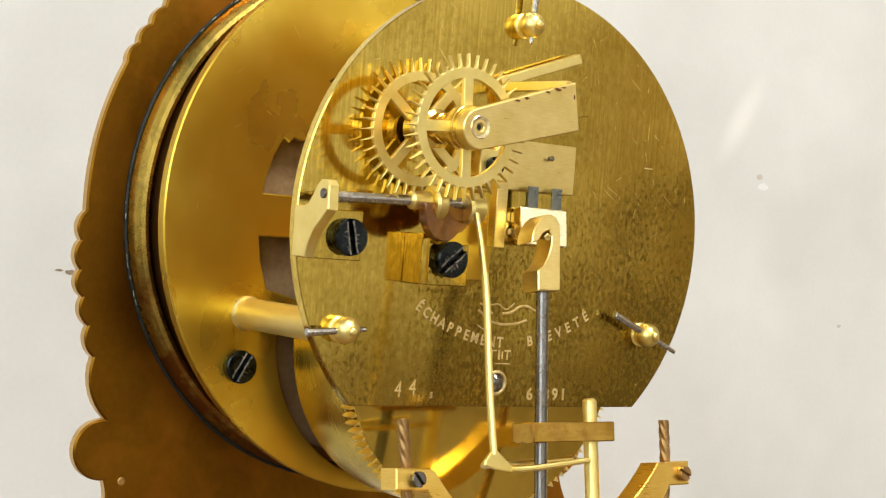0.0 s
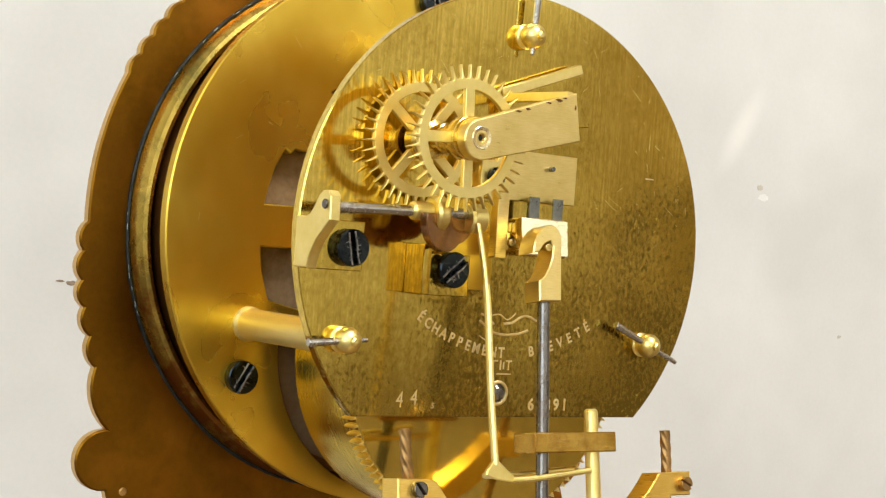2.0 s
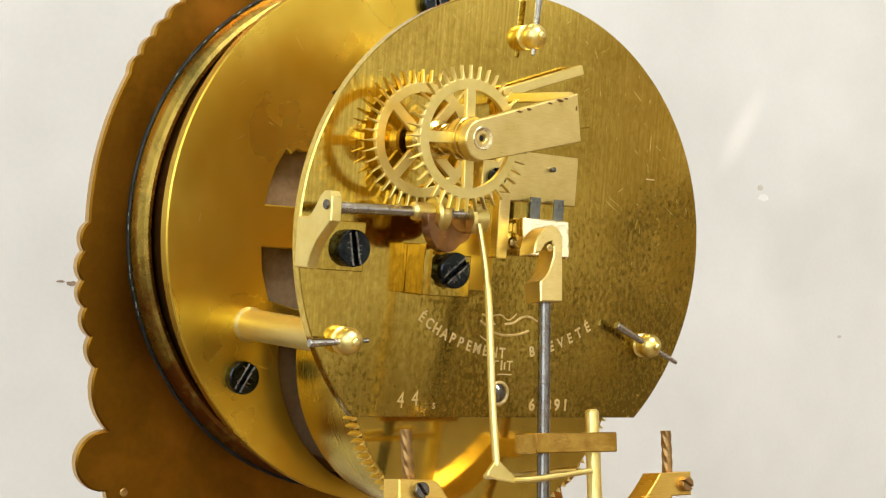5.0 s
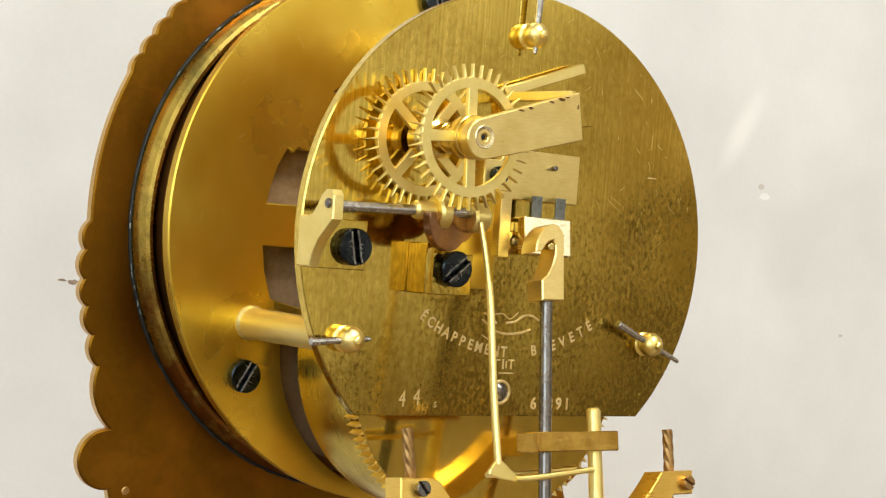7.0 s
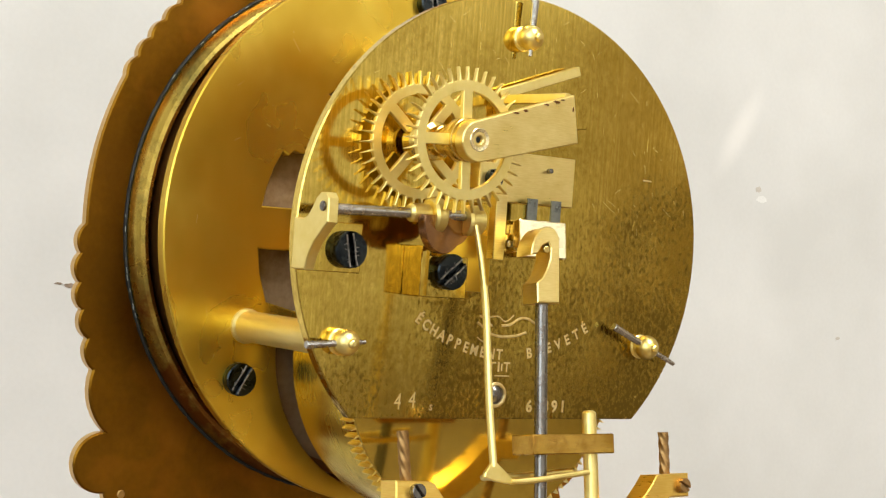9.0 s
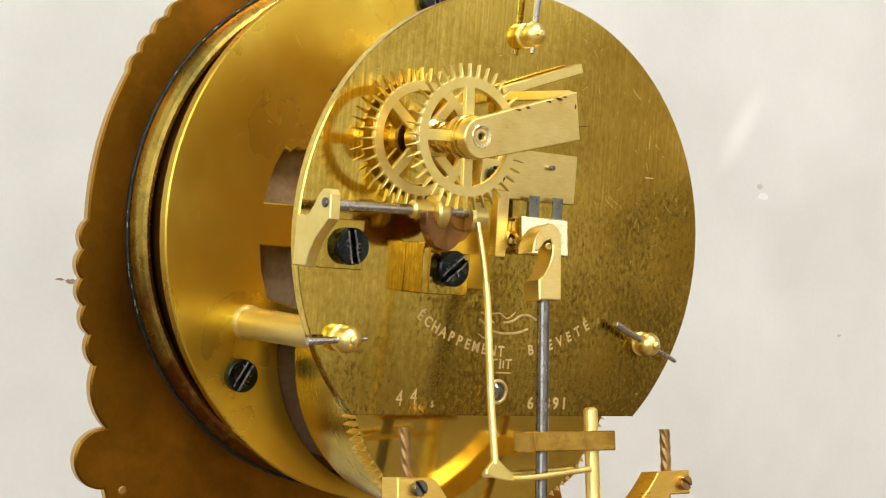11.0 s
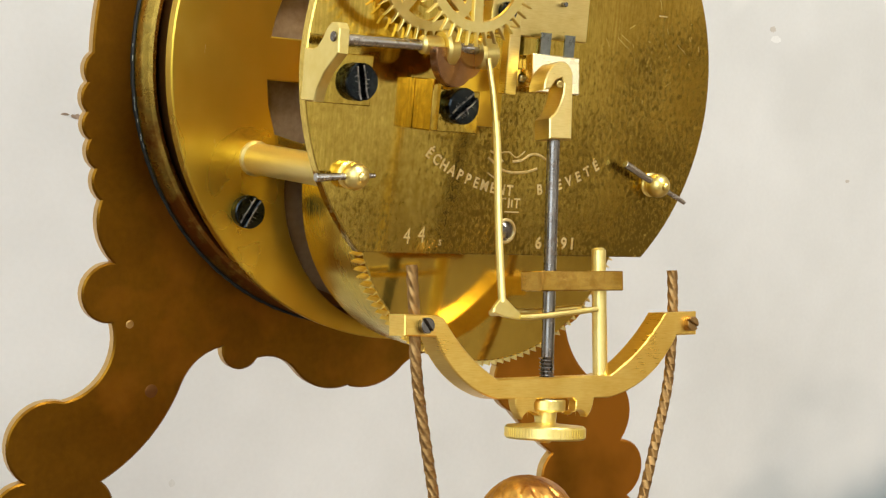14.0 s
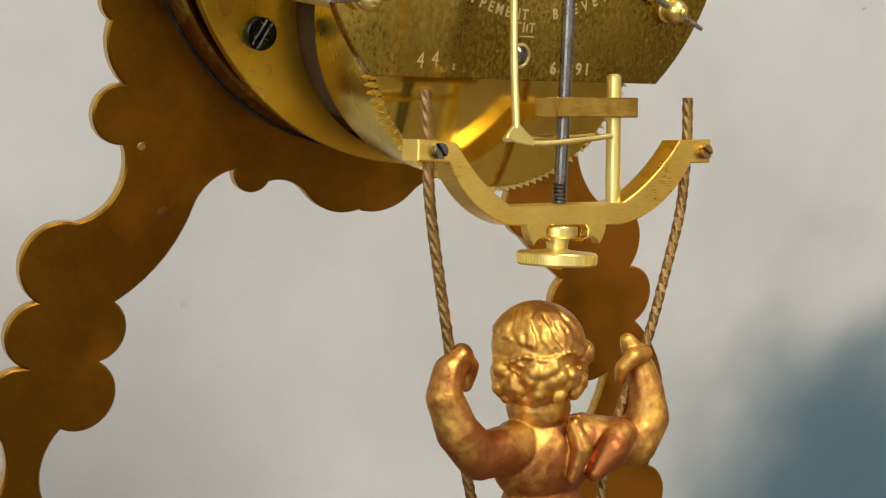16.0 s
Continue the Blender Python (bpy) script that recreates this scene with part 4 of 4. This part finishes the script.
# crutch wire from the pallets to the pendulum
crutch_shape = join(tube([(-11.5, -0.6, 1.6), (-11.1, -0.9, -2.2), (-10.8, -1.0, -5.6)], 0.30, 10, flat=1.2),
                    tube([(-10.82, -1.0, -5.3), (-10.6, -1.0, -9.0), (-10.6, -1.2, -18.0), (-10.5, -1.6, -25.4)], 0.40, 10, flat=1.25),
                    slab([(-10.9, -25.0), (-10.1, -25.0), (-8.0, -26.75), (-8.2, -27.35), (-10.4, -27.0), (-11.9, -26.5), (-11.8, -26.0)], -1.9, -1.3, bevel=0.1),
                    tube([(-8.2, -1.7, -27.05), (-5.0, -2.0, -26.95), (2.6, -2.2, -26.2)], 0.34, 10),
                    tube([(-11.0, -1.4, -26.4), (-9.6, 1.2, -26.6), (-3.0, 1.8, -26.4), (3.4, 1.8, -26.0)], 0.34, 10))
crutch = part("crutch", moved(crutch_shape, Matrix.Translation((0, -7.8, 0)) @ Matrix.Rotation(radians(-9.1), 4, "X")), brass_wheel, mov, "thin bent brass crutch wire")


# ---- the gilded figurine that hangs between the cords ----
def figurine():
    FX = -0.5
    unit = bmesh.new()
    bmesh.ops.create_icosphere(unit, subdivisions=3, radius=1)
    unit.verts.ensure_lookup_table()
    base = np.array([v.co for v in unit.verts])
    tris = np.array([[v.index for v in f.verts] for f in unit.faces])
    unit.free()
    verts, faces = [], []

    def ball(x, y, z, rx, ry, rz):
        faces.append(tris + len(base) * len(verts))
        verts.append(base * (rx, ry, rz) + (x + FX, y, z))

    def limb(points):
        for (p, ra), (q, rb) in zip(points, points[1:]):
            p, q = Vector(p), Vector(q)
            for k in range(9):
                c = p.lerp(q, k / 8)
                r = ra + (rb - ra) * k / 8
                ball(c.x, c.y, c.z, r, r, r)

    # head: smooth cap of hair with a ridge below it, curls at the nape
    ball(-4.8, 0, -50.0, 5.35, 5.25, 4.95)
    ball(-4.8, 0.5, -53.2, 5.1, 5.0, 3.9)
    ball(1.0, -1.0, -51.0, 1.3, 1.6, 1.6)
    rnd = random.Random(5)
    for i in range(36):
        a, t = rnd.uniform(0.95 * math.pi, 2.2 * math.pi), rnd.uniform(0, 1)
        r = rnd.uniform(0.45, 0.95)
        ball(-4.8 + (5.3 - 1.0 * t) * math.cos(a), (5.3 - 1.0 * t) * math.sin(a), -51.2 - 4.6 * t, r, r, r * 0.75)
    # a slanting fringe of hair with strands combed down to it from the crown
    for i in range(30):
        a = 0.95 * math.pi + math.pi * 1.25 * i / 29
        ball(-4.8 + 5.4 * math.cos(a), 5.4 * math.sin(a), -51.3 + 1.9 * i / 29 + 0.3 * math.sin(7 * a), 0.38, 0.38, 0.3)
    for i in range(46):
        a, w = 2 * math.pi * i / 46 + rnd.uniform(-0.05, 0.05), rnd.uniform(0.35, 0.75)
        low, lift = 1.38 - 0.22 * math.sin(a), rnd.uniform(0.985, 1.02)
        lock = []
        for k in range(7):
            p = 0.12 + (low - 0.12) * k / 6
            b = a + w * k / 6 + 0.05 * math.sin(3 * k + i)
            lock.append(((-4.8 + 5.35 * lift * math.sin(p) * math.cos(b), 5.25 * lift * math.sin(p) * math.sin(b), -50.0 + 4.95 * lift * math.cos(p)), 0.2 + 0.1 * k / 6))
        limb(tuple(lock))
    for i in range(64):
        a, t = rnd.uniform(0.95 * math.pi, 2.15 * math.pi), rnd.uniform(0, 1)
        c, r = Vector((-4.8 + (5.35 - 0.8 * t * t) * math.cos(a), (5.35 - 0.8 * t * t) * math.sin(a), -51.6 - 3.9 * t)), rnd.uniform(0.5, 1.0)
        side = Vector((-math.sin(a), math.cos(a), 0))
        ball(c.x, c.y, c.z, r, r, r)
        limb(tuple((tuple(c + side * (r * math.cos(q)) + Vector((0, 0, r * math.sin(q)))), 0.3) for q in (0, 1.2, 2.4, 3.6, 4.6)))
    ball(-4.0, 0.6, -57.2, 3.9, 3.5, 3.0)
    # back and shoulders
    ball(-3.2, 0.8, -63.0, 6.6, 4.4, 5.6)
    ball(-7.2, 0.4, -61.0, 2.9, 2.9, 2.7)
    ball(2.2, 0.4, -61.2, 3.2, 3.1, 2.9)
    ball(-2.9, 1.0, -70.5, 5.6, 4.2, 7.0)
    ball(-2.8, 1.0, -77.5, 6.2, 4.8, 5.0)
    # raised arms with the cords in their fists
    limb((((-8.0, 0, -61.4), 2.9), ((-13.4, -1.0, -61.7), 2.6), ((-16.5, -1.2, -58.6), 2.45), ((-18.0, -0.8, -54.8), 2.1), ((-17.2, -0.4, -52.0), 1.8), ((-15.4, -0.2, -50.4), 1.35)))
    limb((((-15.6, -0.4, -50.3), 1.15), ((-14.4, -0.4, -51.7), 1.0), ((-14.8, -0.2, -53.8), 0.75)))
    limb((((3.2, 0, -61.6), 3.1), ((9.2, -0.9, -62.2), 2.8), ((11.2, -1.0, -59.4), 2.6), ((11.1, -0.6, -56.2), 2.2), ((10.7, -0.2, -53.6), 1.7), ((9.7, 0, -51.8), 1.45), ((8.6, 0, -50.2), 0.95)))
    limb((((10.2, -1.2, -51.7), 1.0), ((8.2, -1.5, -51.9), 1.0), ((7.3, -0.8, -53.2), 0.9), ((7.6, 0, -54.6), 0.7)))
    # small folded wings between the shoulders
    limb((((-2.2, -3.6, -58.7), 0.9), ((-1.6, -4.5, -61.4), 1.25), ((-2.8, -4.2, -64.8), 0.6)))
    limb((((5.6, -2.4, -60.6), 1.9), ((3.7, -3.2, -62.2), 2.1), ((1.0, -3.6, -64.6), 1.0)))
    me = bpy.data.meshes.new("figurine")
    me.from_pydata((np.concatenate(verts) * 0.001).tolist(), [], np.concatenate(faces).tolist())
    me.materials.append(gilt)
    ob = new("figurine", me)
    ob.matrix_world = SWING
    rem = ob.modifiers.new("remesh", "REMESH")
    rem.mode, rem.voxel_size, rem.use_smooth_shade = "VOXEL", 0.00019, True
    sm = ob.modifiers.new("smooth", "SMOOTH")
    sm.factor, sm.iterations = 0.5, 3
    tex = bpy.data.textures.new("modelling", "CLOUDS")
    tex.noise_scale, tex.noise_depth = 0.0014, 3
    dp = ob.modifiers.new("modelling", "DISPLACE")
    dp.texture, dp.strength, dp.mid_level = tex, 0.00018, 0.5
    return tagged(ob, "small gilded metal figurine with worn copper gilding holding two cords", "figurine")


figurine()
